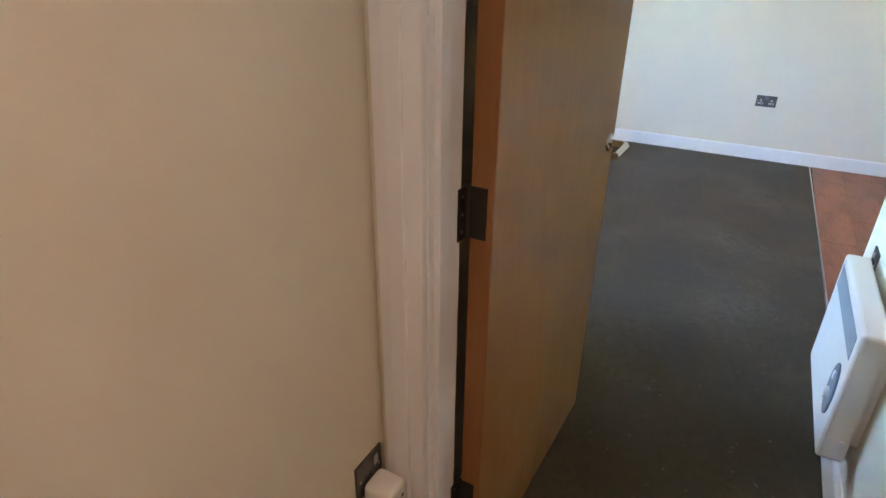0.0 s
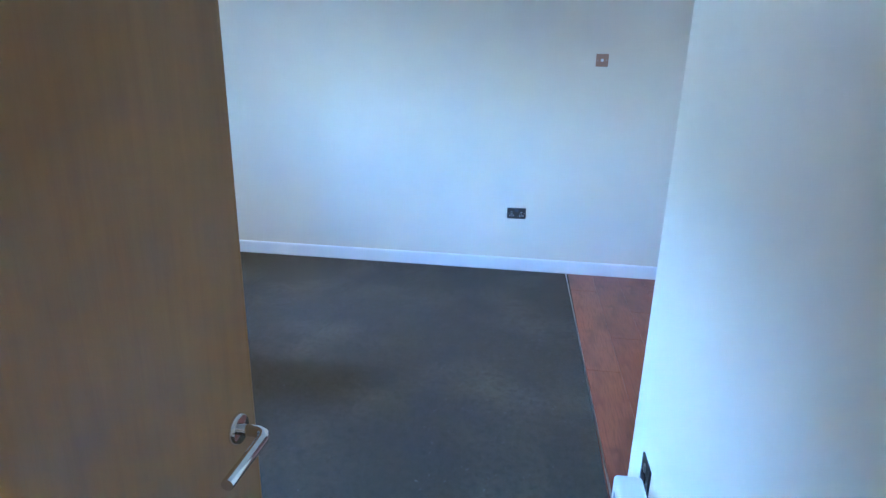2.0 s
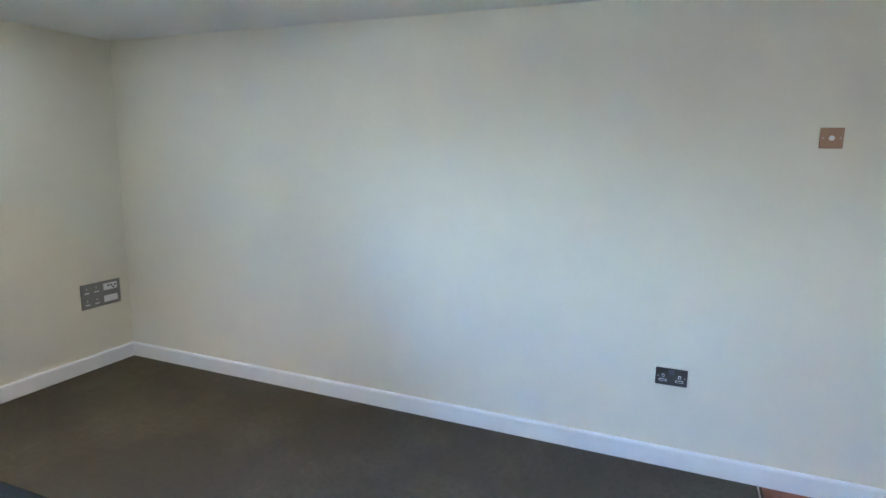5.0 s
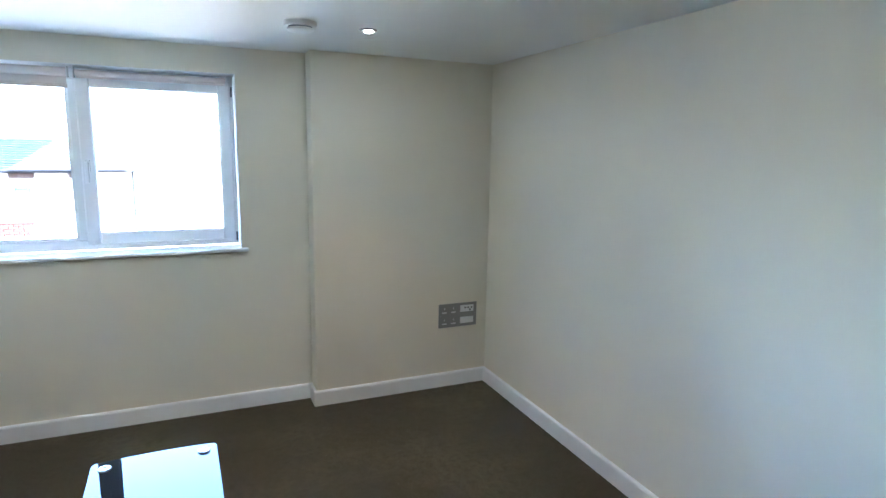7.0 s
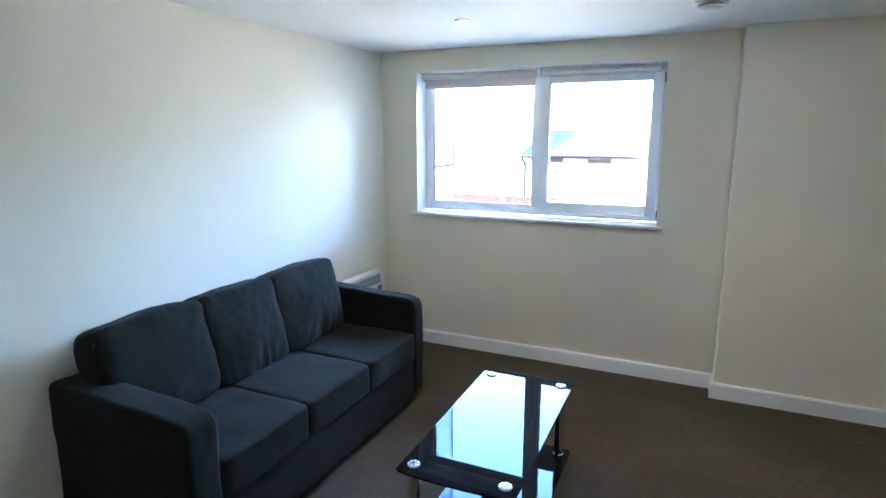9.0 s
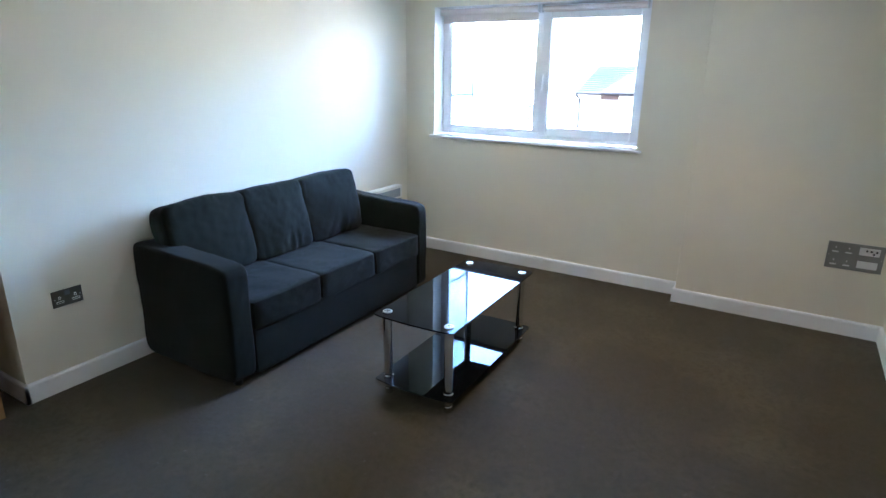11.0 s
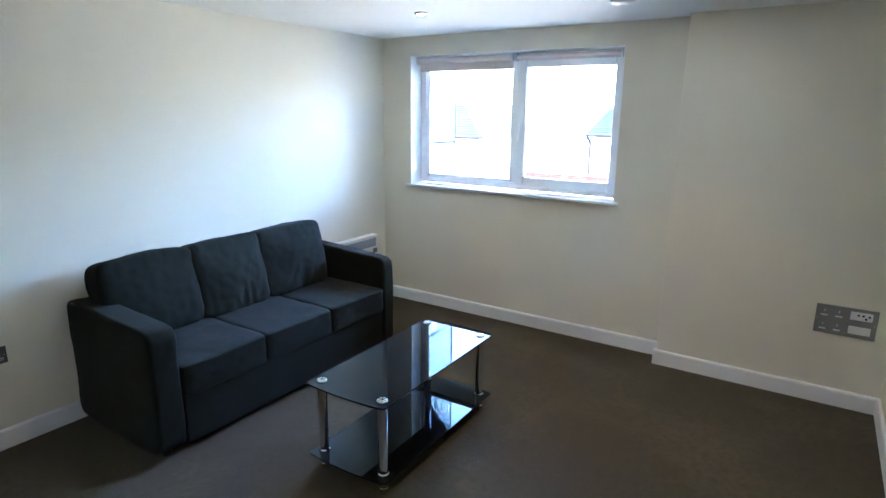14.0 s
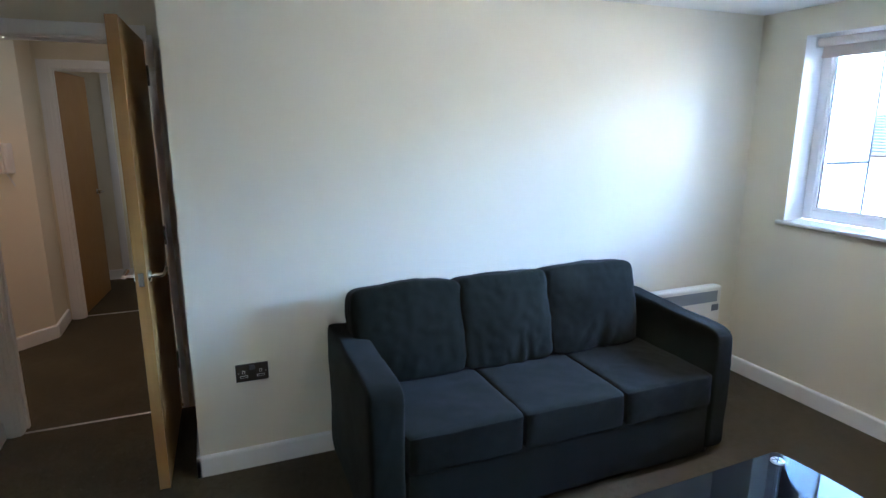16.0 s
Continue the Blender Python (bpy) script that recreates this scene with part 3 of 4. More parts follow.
for x in (SX0 + 0.06, SX1 - 0.07):
    for y in (SY0 + 0.07, SY1 - 0.07):
        bm = B()
        rod(bm, (x, y, 0.0), (x, y, 0.05), 0.022, 16, 0.028)
        sofa_part("foot", bm, M_BLACK, "short black plastic foot")

# ---------------------------------------------------------------- glass coffee table
TX, TY, TA = 0.606, 1.858, 1.2
LX, LY, TZ = 0.176, 0.443, 0.452
table = thing("coffee_table", "black glass coffee table with chrome legs and a lower shelf", "coffee table", pose(TX, TY, 0, 0, 0, TA))


def glass_sheet(x, y, z0, z1, r, bow=0.014):
    """A glass plate with rounded corners and slightly bowed short ends."""
    bm = B()
    outline = []
    for cx, cy, a0 in ((x - r, y - r, 0), (-x + r, y - r, 90), (-x + r, -y + r, 180), (x - r, -y + r, 270)):
        for k in range(5):
            a = radians(a0 + 22.5 * k)
            outline.append((cx + r * math.cos(a), cy + r * math.sin(a)))
        if a0 in (0, 180):
            outline += [(cx * (1 - k / 4), math.copysign(y, cy)) for k in range(1, 8)]
    outline = [(u, v + math.copysign(bow * (1 - (u / x) ** 2), v)) if abs(v) > y - r - 1e-6 else (u, v) for u, v in outline]
    lo = [bm.verts.new((u, v, z0)) for u, v in outline]
    hi = [bm.verts.new((u, v, z1)) for u, v in outline]
    n = len(outline)
    for i in range(n):
        bm.faces.new((lo[i], lo[(i + 1) % n], hi[(i + 1) % n], hi[i]))
    bm.faces.new(hi)
    bm.faces.new(list(reversed(lo)))
    bmesh.ops.bevel(bm, geom=[e for e in bm.edges if abs(e.verts[0].co.z - e.verts[1].co.z) < 1e-5], offset=0.0015, segments=1, affect="EDGES")
    return bm


part("top", glass_sheet(LX + 0.051, LY + 0.056, TZ - 0.008, TZ, 0.018), M_BLACKGLASS, table)
part("shelf", glass_sheet(LX + 0.051, LY + 0.056, 0.086, 0.092, 0.018), M_BLACKGLASS, table)
for sx in (-1, 1):
    for sy in (-1, 1):
        x, y = sx * LX, sy * LY
        leg = part("leg", rod(B(), (x, y, 0.094), (x, y, TZ - 0.010), 0.0215, 28), M_CHROME, table, "polished chrome tube leg", smooth=True)
        part("lower_leg", lathe(B(), [(0.018, 0.0), (0.0215, 0.006), (0.0215, 0.030), (0.019, 0.033), (0.019, 0.038), (0.0215, 0.041), (0.0215, 0.085)], 28,
                                Matrix.Translation((x, y, 0))), M_CHROME, leg, smooth=True)
        part("collar", lathe(B(), [(0.026, 0.0), (0.026, 0.008), (0.022, 0.012)], 28, Matrix.Translation((x, y, 0.0925))), M_CHROME, leg, smooth=True)
        part("disc", lathe(B(), [(0.024, 0.0), (0.024, 0.004), (0.021, 0.007), (0.012, 0.0078)], 28, Matrix.Translation((x, y, TZ + 0.0002))), M_STEEL, leg, "round satin steel cap", smooth=True)
        bm = B()
        for k in range(3):
            box(bm, -0.019, 0.019, -0.0021, 0.0021, 0.0072, 0.0086)
            bmesh.ops.rotate(bm, verts=bm.verts, cent=(0, 0, 0), matrix=Matrix.Rotation(radians(60), 3, "Z"))
        bmesh.ops.translate(bm, verts=bm.verts, vec=(x, y, TZ))
        part("slot", bm, M_BLACK, leg, "dark radial slots of the cap")

# ---------------------------------------------------------------- sockets, switches and plates


def place(wall_pose, u, z):
    """A pose on a wall: x along it, z up, y into it."""
    return wall_pose @ Matrix.Translation((u, 0, z))


W_EAST = Matrix.Translation((XA, 0, 0)) @ pose(0, 0, 0, 0, 0, -90)     # u = -y
W_WEST = Matrix.Translation((XS, 0, 0)) @ pose(0, 0, 0, 0, 0, 90)      # u = y
W_BOX = Matrix.Translation((0, YC, 0))                                  # u = x
W_LOBBY = Matrix.Translation((0, YH, 0)) @ pose(0, 0, 0, 0, 0, 180)    # u = -x
W_HALL = Matrix.Translation((0, YN, 0))                                 # u = x, seen from the hall
W_PHONE = Matrix.Translation((NX, NY, 0)) @ pose(0, 0, 0, 0, 0, 135)    # u towards the corner


def plate(name, m, w, h, label, category, material=None, group=""):
    ob = thing(name, label, category, m, group)
    part("plate", box(B(), -w / 2, w / 2, -0.006, -0.0002, -h / 2, h / 2, 0.002), material or M_PLATE, ob)
    for s in (-1, 1):
        part("screw", rod(B(), (s * (w / 2 - 0.012), -0.0068, 0), (s * (w / 2 - 0.012), -0.005, 0), 0.0035, 12), M_STEEL, ob, "small steel screw")
    return ob


def pin_holes(ob, x, z, insert):
    """The white insert of one outlet with its three pin slots."""
    o = part("insert", box(B(), x - 0.019, x + 0.019, -0.0072, -0.0055, z - 0.022, z + 0.016, 0.001), insert, ob, "outlet insert")
    bm = box(B(), x - 0.002, x + 0.002, -0.0078, -0.0068, z + 0.002, z + 0.012)
    for s in (-1, 1):
        box(bm, x + s * 0.011 - 0.0035, x + s * 0.011 + 0.0035, -0.0078, -0.0068, z - 0.014, z - 0.0095)
    part("slots", bm, M_BLACK, o, "three black pin slots")


def double_socket(m, label):
    ob = plate("double_socket", m, 0.146, 0.086, label, "power socket", group="wall sockets")
    for x in (-0.038, 0.038):
        o = part("insert", lathe(B(), [(0.021, 0), (0.021, 0.0012)], 24, Matrix.Translation((x, -0.006, -0.006)) @ pose(0, 0, 0, 90)), M_PLATE, ob, "dark outlet face")
        bm = box(B(), x - 0.006, x + 0.006, -0.0085, -0.0070, -0.003, 0.012, 0.0006)
        box(bm, x - 0.018, x + 0.018, -0.0085, -0.0070, -0.024, -0.012, 0.0006)
        part("pin_surround", bm, M_PLASTIC, o, "pale rims of the pin slots")
        bm = box(B(), x - 0.0028, x + 0.0028, -0.0092, -0.0080, 0.000, 0.009)
        box(bm, x - 0.0145, x + 0.0145, -0.0092, -0.0080, -0.0205, -0.0155)
        part("pin_slots", bm, M_BLACK, o, "dark pin slots")
    part("rocker", box(B(), -0.013, 0.013, -0.010, -0.0055, 0.012, 0.036, 0.002), M_GREYPL, ob, "grey rocker switch")
    return ob


double_socket(place(W_EAST, 0.195, 0.470), "black nickel double power socket low on the cream wall")
double_socket(place(W_WEST, 0.630, 0.484), "black nickel double power socket on the wall beside the sofa")
hs = plate("socket", place(W_HALL, -1.930, 0.508), 0.086, 0.086, "dark nickel single power socket low on the hall wall", "power socket")
part("rocker", box(B(), 0.012, 0.026, -0.010, -0.0055, 0.010, 0.032, 0.002), M_STEEL, hs, "steel rocker switch")
pin_holes(hs, 0.0, -0.008, M_PLATE)

sw = plate("light_switch", place(W_LOBBY, 1.518, 1.080), 0.086, 0.086, "dark nickel two-gang light switch beside the door", "light switch")
for x in (-0.012, 0.012):
    part("rocker", box(B(), x - 0.008, x + 0.008, -0.0105, -0.0055, -0.014, 0.014, 0.002), M_STEEL, sw, "steel rocker switch")
sp = plate("fused_spur", place(W_LOBBY, 0.452, 0.565), 0.086, 0.086, "dark nickel fused spur switch above the wall heater", "fused spur")
part("fuse_holder", box(B(), -0.02, 0.02, -0.009, -0.0055, -0.010, 0.010, 0.002), M_BLACK, sp, "black fuse holder")
part("rocker", box(B(), -0.008, 0.008, -0.0105, -0.0055, 0.014, 0.034, 0.002), M_STEEL, sp)
bp = plate("blank_plate", place(W_EAST, 0.735, 1.625), 0.086, 0.086, "tan plastic square blank plate high on the wall", "wall plate", M_TAN)
part("knockout", lathe(B(), [(0.011, 0), (0.011, 0.002), (0.009, 0.003)], 20, Matrix.Translation((0, -0.0058, 0)) @ pose(0, 0, 0, 90)), M_IVORY, bp, "pale round knockout cap", smooth=True)

media = plate("media_plate", place(W_BOX, 2.474, 0.520), 0.295, 0.172, "grey satin media plate with four outlets and aerial sockets", "media plate", M_SATINPL)
for x in (-0.105, -0.035):
    for z in (0.040, -0.042):
        o = part("insert", lathe(B(), [(0.024, 0), (0.024, 0.0012)], 24, Matrix.Translation((x, -0.006, z)) @ pose(0, 0, 0, 90)), M_SATINPL, media, "round outlet face")
        bm = box(B(), x - 0.0025, x + 0.0025, -0.0085, -0.0070, z + 0.006, z + 0.018)
        box(bm, x - 0.017, x + 0.017, -0.0085, -0.0070, z - 0.020, z - 0.012)
        part("pins", bm, M_PLASTIC, o, "pale pin shutters")
o = part("aerial_module", box(B(), 0.018, 0.122, -0.0085, -0.0055, 0.020, 0.068, 0.002), M_PLASTIC, media, "white aerial module")
for x, z in ((0.055, 0.050), (0.078, 0.050), (0.106, 0.048), (0.092, 0.033)):
    part("port", lathe(B(), [(0.006, 0), (0.006, 0.003), (0.003, 0.003)], 14, Matrix.Translation((x, -0.0084, z)) @ pose(0, 0, 0, 90)), M_BLACK, o, "round black aerial port")
part("blank_module", box(B(), 0.018, 0.122, -0.0085, -0.0055, -0.064, -0.018, 0.002), M_PLASTIC, media, "pale grey blank module")

# ---------------------------------------------------------------- panel heaters


def panel_heater(m, w, h, label, knob=True):
    """A slim wall convector: x along the wall, y into it, its foot at z = 0."""
    ob = thing("panel_heater", label, "electric heater", m, "panel heaters")
    part("case", box(B(), -w / 2, w / 2, -0.092, -0.022, 0.0, h, 0.012, 3), M_IVORY, ob)
    part("back_plate", box(B(), -w / 2 + 0.03, w / 2 - 0.03, -0.022, 0.0, 0.05, h - 0.06), M_IVORY, ob)
    part("grille", box(B(), -w / 2 + 0.035, w / 2 - 0.035, -0.0932, -0.0905, h - 0.100, h - 0.028, 0.001), M_GRILLE, ob, "recessed blue-grey outlet grille")
    if knob:
        c = part("control_panel", lathe(B(), [(0.052, 0), (0.052, 0.004), (0.046, 0.006)], 28, Matrix.Translation((w / 2 - 0.085, -0.0922, h * 0.44)) @ Matrix.Diagonal((0.88, 1, 1.6, 1)) @ pose(0, 0, 0, 90)),
                 M_GREYPL, ob, "oval blue-grey control panel")
        part("dial", lathe(B(), [(0.018, 0), (0.018, 0.010), (0.015, 0.013)], 20, Matrix.Translation((w / 2 - 0.085, -0.098, h * 0.40)) @ pose(0, 0, 0, 90)), M_PLASTIC, c, "pale control dial")
        part("switch", box(B(), w / 2 - 0.093, w / 2 - 0.077, -0.102, -0.097, h * 0.52, h * 0.58, 0.001), M_PLASTIC, c)
    else:
        part("control_panel", box(B(), w / 2 - 0.075, w / 2 - 0.020, -0.0945, -0.0905, h - 0.160, h - 0.118, 0.001), M_GREYPL, ob, "small dark control panel")
    for s in (-1, 1):
        part("side_bracket", rod(B(), (s * (w / 2 - 0.001), -0.045, 0.07), (s * (w / 2 + 0.008), -0.045, 0.07), 0.008, 10), M_PLASTIC, ob, "round side bracket pin")
    return ob


panel_heater(place(W_LOBBY, 0.768, 0.190), 0.54, 0.410, "white electric panel heater on the lobby wall")
panel_heater(place(W_WEST, 3.190, 0.215), 0.56, 0.405, "white electric panel heater behind the sofa arm", False)

plug = thing("plug", "white plastic plug-in adaptor in the hall socket with a trailing cable", "plug", place(W_HALL, -1.930, 0.490))
part("body", box(B(), -0.032, 0.032, -0.075, -0.0080, -0.060, 0.012, 0.012, 3), M_PLASTIC, plug, smooth=True)
part("lamp", rod(B(), (0.012, -0.0765, -0.018), (0.012, -0.0745, -0.018), 0.004, 12), M_GREYPL, plug, "small grey indicator")
part("cable", tube(B(), [(0, -0.040, -0.058), (0, -0.040, -0.10), (0.004, -0.034, -0.20), (-0.006, -0.034, -0.33), (-0.02, -0.036, -0.455), (-0.06, -0.045, -0.4845)], 0.0035, 8), M_PLASTIC, plug, "thin white cable", smooth=True)

# ---------------------------------------------------------------- ceiling fittings


def downlight(x, y, watts, colour, beam=88, label="recessed chrome downlight, switched on, in the ceiling"):
    ob = thing("downlight", label, "downlight", pose(x, y, H), "ceiling downlights")
    bm = B()
    prof = [(0.020, -0.0005), (0.029, -0.007), (0.035, -0.009), (0.041, -0.007), (0.044, -0.003), (0.044, 0.0)]
    rings = [[bm.verts.new((r * math.cos(2 * math.pi * i / 32), r * math.sin(2 * math.pi * i / 32), z)) for i in range(32)] for r, z in prof]
    for a, b in zip(rings, rings[1:]):
        for i in range(32):
            bm.faces.new((a[i], a[(i + 1) % 32], b[(i + 1) % 32], b[i]))
    part("bezel", bm, M_BEZEL, ob, "dull chrome ring", smooth=True)
    part("bulb", lathe(B(), [(0.022, -0.0012), (0.021, -0.0075), (0.017, -0.0100), (0.009, -0.0108)], 28), M_GLOW, ob, "glowing white lamp face", smooth=True)
    lamp_under("downlight_light", x, y, H - 0.03, watts, colour, beam)
    return ob


WARM = (1.0, 0.62, 0.33)
for x, y in ((0.055, 2.745), (1.615, 2.80), (0.060, 1.735), (1.615, 1.76), (1.42, 0.0)):
    downlight(x, y, LIVING_W, WARM)
for x, y in ((0.75, -1.5), (1.75, -1.5)):
    downlight(x, y, KITCHEN_W, WARM)
for x, y in ((-2.75, -0.10), (-2.42, -1.25)):
    downlight(x, y, HALL_W, (1.0, 0.42, 0.15), 130)
# Added lamp, no fitting known here; it faintly fills the far room.
downlight(-4.5, 0.3, HALL_W * 0.04, (1.0, 0.75, 0.5))

sd = thing("smoke_detector", "white plastic smoke detector on the ceiling", "smoke detector", pose(1.282, 2.775, H))
part("base", lathe(B(), [(0.076, 0.0), (0.076, -0.016), (0.072, -0.021), (0.060, -0.022)], 36), M_PLASTIC, sd, smooth=True)
part("vents", lathe(B(), [(0.056, -0.020), (0.055, -0.030)], 32), M_GREYPL, sd, "dark vent ring", smooth=True)
part("cap", lathe(B(), [(0.062, -0.029), (0.060, -0.036), (0.050, -0.043), (0.024, -0.046)], 32), M_PLASTIC, sd, smooth=True)

# ---------------------------------------------------------------- kitchen end and hall
tall = thing("tall_unit", "dark walnut tall kitchen unit beside the laminate floor", "kitchen cabinet", pose(XA - 0.32, (YK + YB) / 2, 0))
hy = (YK - YB) / 2
part("side_panel", box(B(), -0.32, 0.30, hy - 0.018, hy, 0.0, 2.16, 0.001), M_WALNUT, tall, "dark walnut end panel")
part("carcass", box(B(), -0.30, 0.318, -hy + 0.002, hy - 0.019, 0.10, 2.15), M_WALNUT, tall)
part("filler", box(B(), 0.300, 0.319, hy - 0.012, hy + 0.006, 0.0, 2.16, 0.001), M_TRIM, tall, "white filler strip against the wall")
for z0, z1 in ((0.11, 0.86), (0.865, 2.15)):
    d = part("door", box(B(), -0.322, -0.303, -hy + 0.004, hy - 0.021, z0, z1, 0.002), M_WALNUT, tall)
    part("handle", rod(B(), (-0.345, hy - 0.07, (z0 + z1) / 2 - 0.08), (-0.345, hy - 0.07, (z0 + z1) / 2 + 0.08), 0.006, 10), M_STEEL, d, "steel bar handle")
    for s in (-0.07, 0.07):
        part("handle_post", rod(B(), (-0.345, hy - 0.07, (z0 + z1) / 2 + s), (-0.321, hy - 0.07, (z0 + z1) / 2 + s), 0.004, 8), M_STEEL, d)

ph = thing("intercom_phone", "white wall-mounted intercom handset with a coiled cord", "intercom", place(W_PHONE, -0.175, 1.38))
part("body", box(B(), -0.045, 0.045, -0.028, 0.0, -0.105, 0.105, 0.006), M_PLASTIC, ph)
part("handset", box(B(), -0.035, -0.002, -0.060, -0.028, -0.100, 0.100, 0.010), M_PLASTIC, ph)
part("cord", tube(B(), [(-0.02 + 0.045 * math.sin(math.pi * k / 10), -0.03, -0.10 - 0.11 * math.sin(math.pi * k / 10) * (1 - 0.3 * k / 10)) for k in range(11)], 0.004, 8), M_PLASTIC, ph, "looped grey-white cord", smooth=True)

far = thing("trim_far_room", "white painted architrave in the far room", "door frame", kind="structure")
part("architrave", box(B(), -5.119, -5.101, -0.395, -0.325, 0.0, 2.10, 0.004), M_TRIM, far)

# ---------------------------------------------------------------- outside the window
GZ = -3.3
solid("ground", box(B(), -400, 400, YW + 0.31, 900, GZ - 0.2, GZ), M_ASPHALT, "grey asphalt ground outside", "ground", "structure")


def far_window(parent, x, y, z, w, h):
    f = part("window", frame_ring(B(), x - w / 2, x + w / 2, z, z + h, y - 0.05, y + 0.02, 0.07, 0.0), M_UPVC, parent, "white framed window")
    part("pane", box(B(), x - w / 2 + 0.07, x + w / 2 - 0.07, y - 0.02, y - 0.005, z + 0.07, z + h - 0.07), M_DARKGLASS, f)


def house(x0, x1, y0, y1, eaves, ridge, windows, label, tiles=None, gutter=0.045, pipe=False, o=0.35, lintels=(), hip=0.9):
    ob = thing("house", label, "house", pose((x0 + x1) / 2, (y0 + y1) / 2, GZ), "houses across the yard")
    cx, cy = (x0 + x1) / 2, (y0 + y1) / 2
    w, d = (x1 - x0) / 2, (y1 - y0) / 2
    part("wall", box(B(), -w, w, -d, d, 0, eaves - GZ), M_RENDER, ob, "pale rendered wall")
    bm = B()
    e, r = eaves - GZ, ridge - GZ
    c = [bm.verts.new(p) for p in ((-w - o, -d - o, e), (w + o, -d - o, e), (w + o, d + o, e), (-w - o, d + o, e))]
    k = [bm.verts.new(p) for p in ((-w + d * hip, 0, r), (w - d * hip, 0, r))]
    for f in ((c[0], c[1], k[1], k[0]), (c[1], c[2], k[1]), (c[2], c[3], k[0], k[1]), (c[3], c[0], k[0]), (c[3], c[2], c[1], c[0])):
        bm.faces.new(f)
    roof = part("roof", bm, tiles or M_ROOF, ob, "tiled hipped roof")
    n = 14
    for i in range(n):
        t = i / n
        za, ya = e + (r - e) * t, -d - o + (d + o) * t
        xa, xb = -w - o + (o + d * hip) * t, w + o - (o + d * hip) * t
        part("tile_course", box(B(), xa, xb, ya - 0.02, ya + 0.06, za + 0.004, za + 0.045), tiles or M_ROOF, roof)
    if gutter:
        part("gutter", rod(B(), (-w - o, -d - o - 0.03, e - 0.01), (w + o, -d - o - 0.03, e - 0.01), gutter, 10), M_PVCGREY, ob, "dark plastic gutter")
    if pipe:
        px = -w - o + 0.04
        part("downpipe", tube(B(), [(px, -d - o - 0.03, e - 0.05), (px + 0.02, -d - o + 0.02, e - 0.14), (px + 0.08, -d - 0.06, e - 0.24), (px + 0.09, -d - 0.06, 0.0)], 0.050, 8), M_PVCGREY, ob, "dark plastic downpipe")
    for x, ww in lintels:
        part("lintel", box(B(), x - cx - ww / 2, x - cx + ww / 2, -d - 0.06, -d - 0.002, e - 0.25, e - 0.10), M_LINTEL, ob, "brown boarded band under the eaves")
    for x, z, ww, hh in windows:
        far_window(ob, x - cx, -d - 0.01, z - GZ, ww, hh)
    return ob


YF = 20.0            # fronts of the houses across the road
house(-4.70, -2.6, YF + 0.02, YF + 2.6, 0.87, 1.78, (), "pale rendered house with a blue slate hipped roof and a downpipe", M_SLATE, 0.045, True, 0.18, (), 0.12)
house(-3.78, -0.9, YF, YF + 2.9, 0.90, 2.15, ((-3.70, -0.48, 0.56, 0.95), (-2.10, -0.48, 0.50, 0.97)), "pale rendered house with a grey tiled hipped roof", None, 0.045, False, 0.18, ((-3.70, 0.62), (-2.15, 0.80)))
# Roof edge is real; height and eastward reach are set to screen low sky.
house(-0.75, 9.5, YF - 1.2, YF + 3.8, 0.90, 4.3, ((3.2, -1.2, 1.2, 1.4), (6.2, -1.2, 1.4, 1.4)), "tall pale rendered house with a steep grey tiled roof", None, 0.0, False, 0.18)
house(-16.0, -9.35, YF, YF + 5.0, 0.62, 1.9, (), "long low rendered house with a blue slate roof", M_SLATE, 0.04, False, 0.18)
house(-34.0, -9.0, YF + 14, YF + 21, 0.5, 2.1, ((-12.2, -1.6, 1.2, 1.3), (-17.4, -1.6, 1.4, 1.3), (-23.0, -1.6, 1.4, 1.3)), "long pale rendered house with a tiled roof further back", None, 0.0)

street_lamp = thing("street_lamp", "dark metal street lamp with a bent arm across the road", "street lamp", pose(-8.86, YF - 0.6, GZ))
part("pole", tube(B(), [(0, 0, 0), (0, 0, 3.9), (-0.01, 0, 4.4), (-0.05, 0, 4.62), (-0.16, 0, 4.80), (-0.36, 0, 4.93)], 0.035, 10), M_RAIL, street_lamp, smooth=True)
part("lantern", box(B(), -0.62, -0.34, -0.07, 0.07, 4.90, 4.98, 0.02), M_RAIL, street_lamp, "flat dark lantern head")

# frosted privacy screen standing out beside the window
screen = thing("privacy_screen", "pale frosted glass privacy screen in a thin dark frame outside", "privacy screen", pose(-0.735, YW + 0.302, 0))
for z0, z1 in ((-0.9, 0.24), (0.25, 1.376), (1.384, 2.52), (2.53, 3.3)):
    part("pane", box(B(), -0.008, 0.0, 0.004, 0.438, z0, z1), M_FROST, screen)
for z in (-0.905, 0.245, 1.38, 2.525, 3.305):
    part("rail", box(B(), -0.012, 0.003, 0.0, 0.444, z - 0.009, z + 0.009), M_RAIL, screen, "thin dark metal rail")
for y in (0.0, 0.434):
    part("post", box(B(), -0.014, 0.005, y - 0.002, y + 0.012, -0.91, 3.31), M_RAIL, screen, "thin dark metal edge post")

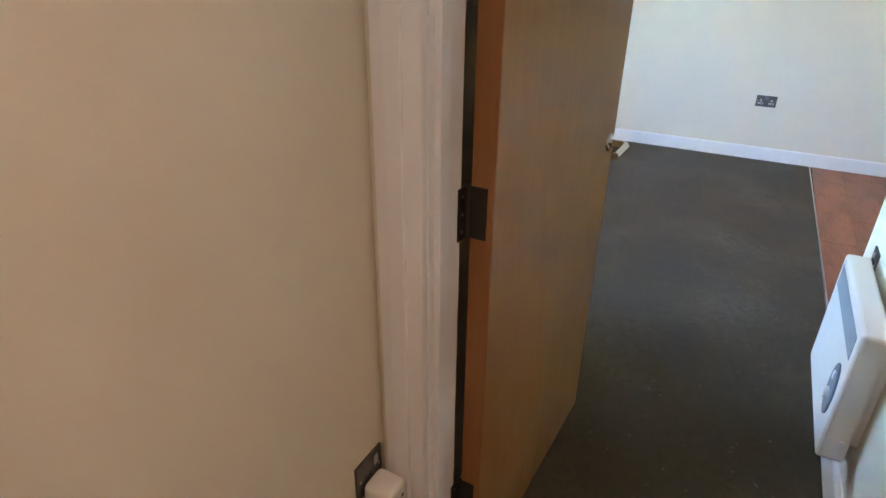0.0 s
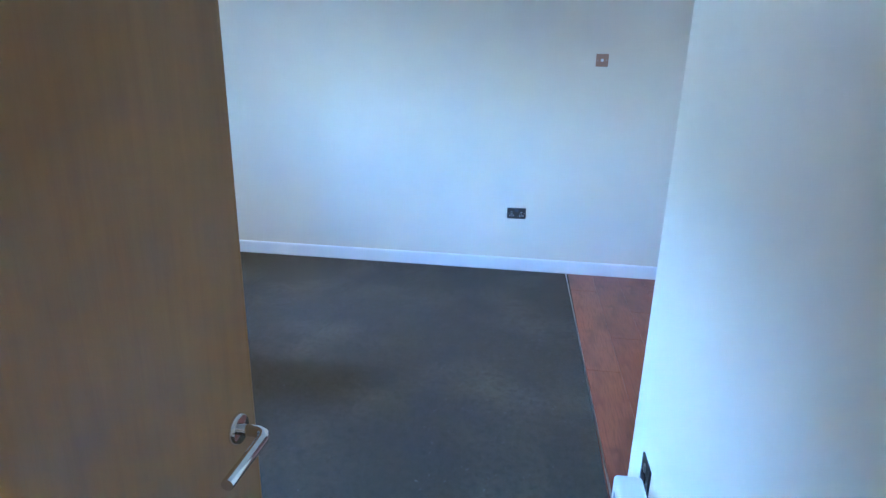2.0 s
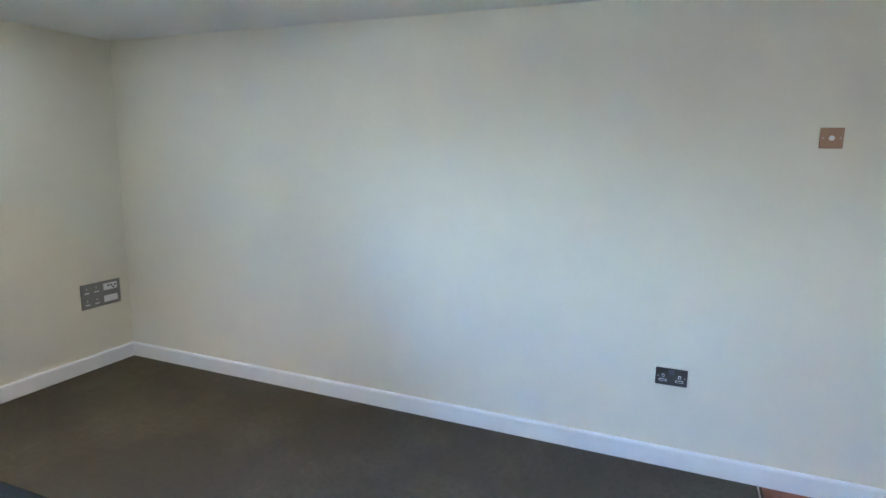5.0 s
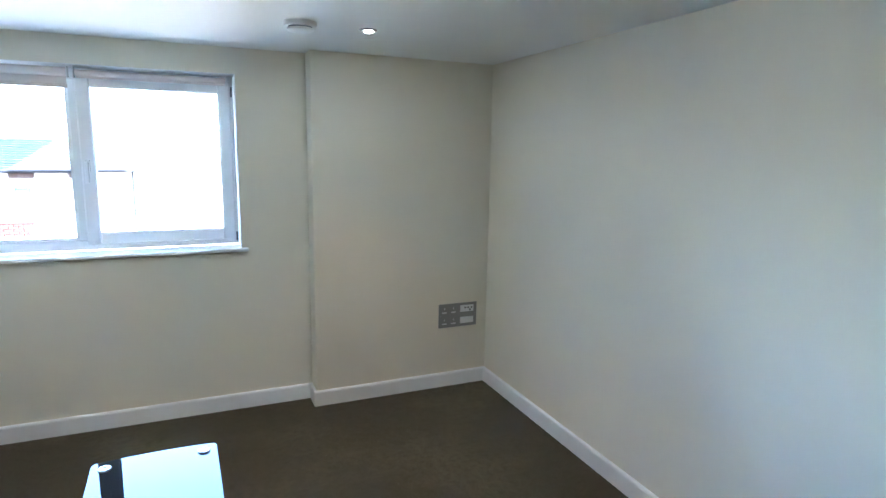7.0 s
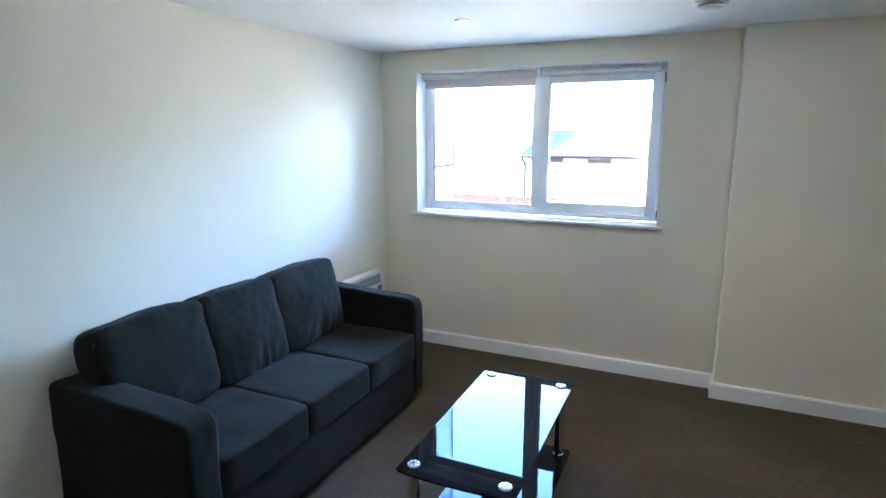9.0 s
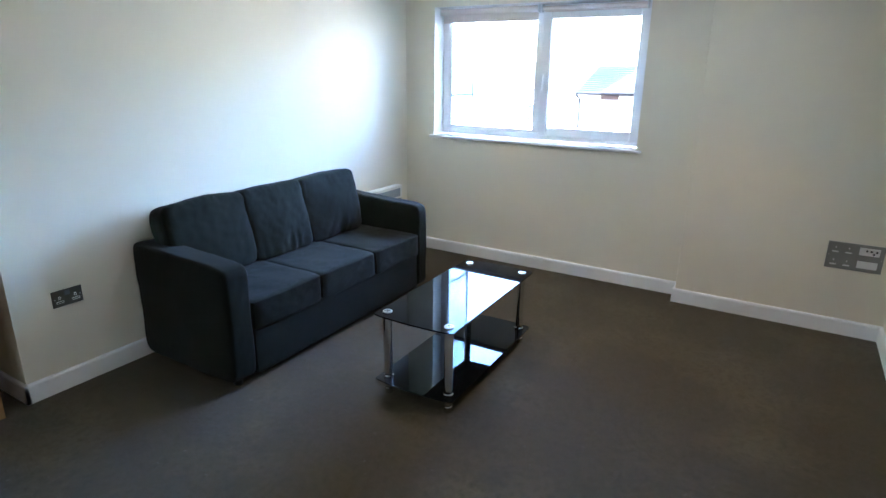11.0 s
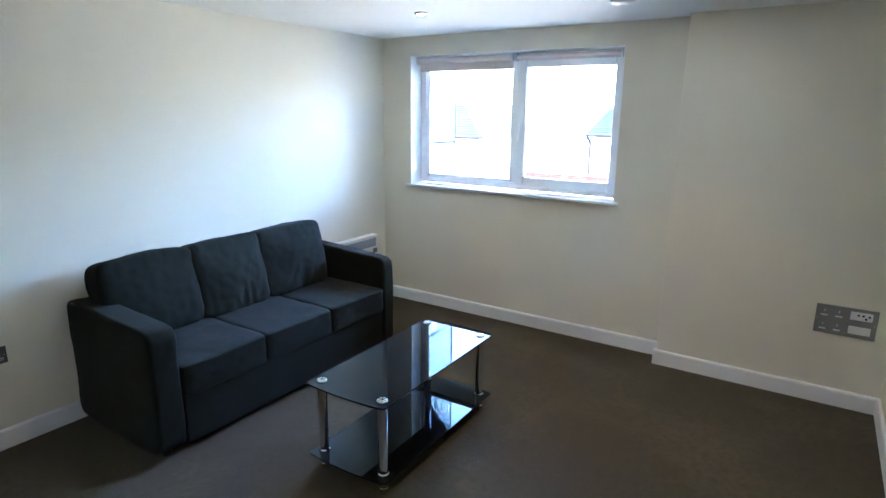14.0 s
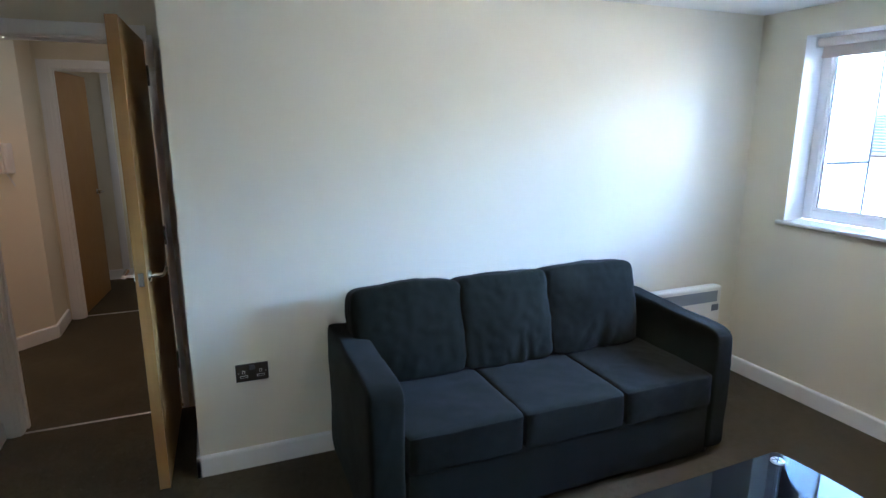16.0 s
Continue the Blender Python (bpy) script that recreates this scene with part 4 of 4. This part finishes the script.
# rendered garden wall with a band of red brick on top
bw = thing("garden_wall", "pale rendered garden wall topped with red brick courses", "brick wall", pose(-5.1, 18.5, GZ))
part("core", box(B(), -1.9, 1.9, 0.02, 0.16, 0, 2.47), M_RENDER, bw, "pale rendered lower wall")
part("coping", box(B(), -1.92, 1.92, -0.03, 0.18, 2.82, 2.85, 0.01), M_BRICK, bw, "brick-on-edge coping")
part("pier", box(B(), -0.02, 0.10, -0.06, 0.20, 0, 2.90, 0.01), M_RENDER, bw, "pale rendered pier")
bm = B()
for row in range(5):
    for k in range(17):
        x = -1.79 + k * 0.223 + (0.11 if row % 2 else 0)
        if x < 1.8:
            box(bm, x - 0.105, x + 0.105, -0.02, 0.12, 2.472 + row * 0.070, 2.472 + row * 0.070 + 0.062)
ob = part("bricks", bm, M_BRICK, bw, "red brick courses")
ob["kind"] = "stuff"

# lint and crumbs scattered on the carpet
rnd = random.Random(7)
bm = B()
for k in range(300):
    x, y = (rnd.uniform(XE - 1.3, 1.6), rnd.uniform(YH + 0.12, 0.15)) if k % 3 else (rnd.uniform(-0.1, XA - 0.1), rnd.uniform(YL + 0.1, YC - 0.2))
    if x > XE and y < YL + 0.05:
        continue
    a, ln, w = rnd.uniform(0, math.pi), rnd.uniform(0.002, 0.008), rnd.uniform(0.0008, 0.003)
    c, sn = math.cos(a), math.sin(a)
    vs = []
    for u, v, z in ((-ln, -w, 0.001), (ln, -w, 0.001), (ln, w, 0.001), (-ln, w, 0.001), (0, -w * 0.6, 0.004), (0, w * 0.6, 0.004)):
        vs.append(bm.verts.new((x + u * c - v * sn, y + u * sn + v * c, z)))
    for f in ((0, 1, 4), (1, 2, 5, 4), (2, 3, 5), (3, 0, 4, 5)):
        bm.faces.new([vs[i] for i in f])
solid("lint", bm, M_LINT, "pale lint flecks and crumbs on the carpet", "lint", "stuff")

# ---------------------------------------------------------------- laminate boards of the kitchen floor
board = mesh_of("plank", box(B(), 0.0, 1.195, 0.0, 0.188, -0.006, 0.0005, 0.0012, 1), M_LAM)
row = 0
y = YL + 0.008 - 0.189
while y > YB - 0.19:
    x = XE - 1.0 + (row * 0.43) % 1.2
    while x < XA:
        x0, x1 = max(x, XE), min(x + 1.195, XA)
        y0 = max(y, YB)
        if x1 - x0 > 0.05:
            if x0 == x and x1 == x + 1.195 and y0 == y:
                me = board
                o = new("plank", me)
                o.location = (x, y, 0)
            else:
                o = new("plank", mesh_of("plank", box(B(), 0, x1 - x0, 0, y + 0.188 - y0, -0.006, 0.0005, 0.0012, 1), M_LAM))
                o.location = (x0, y0, 0)
            o.parent = kitchen_floor
        x += 1.196
    y -= 0.189
    row += 1
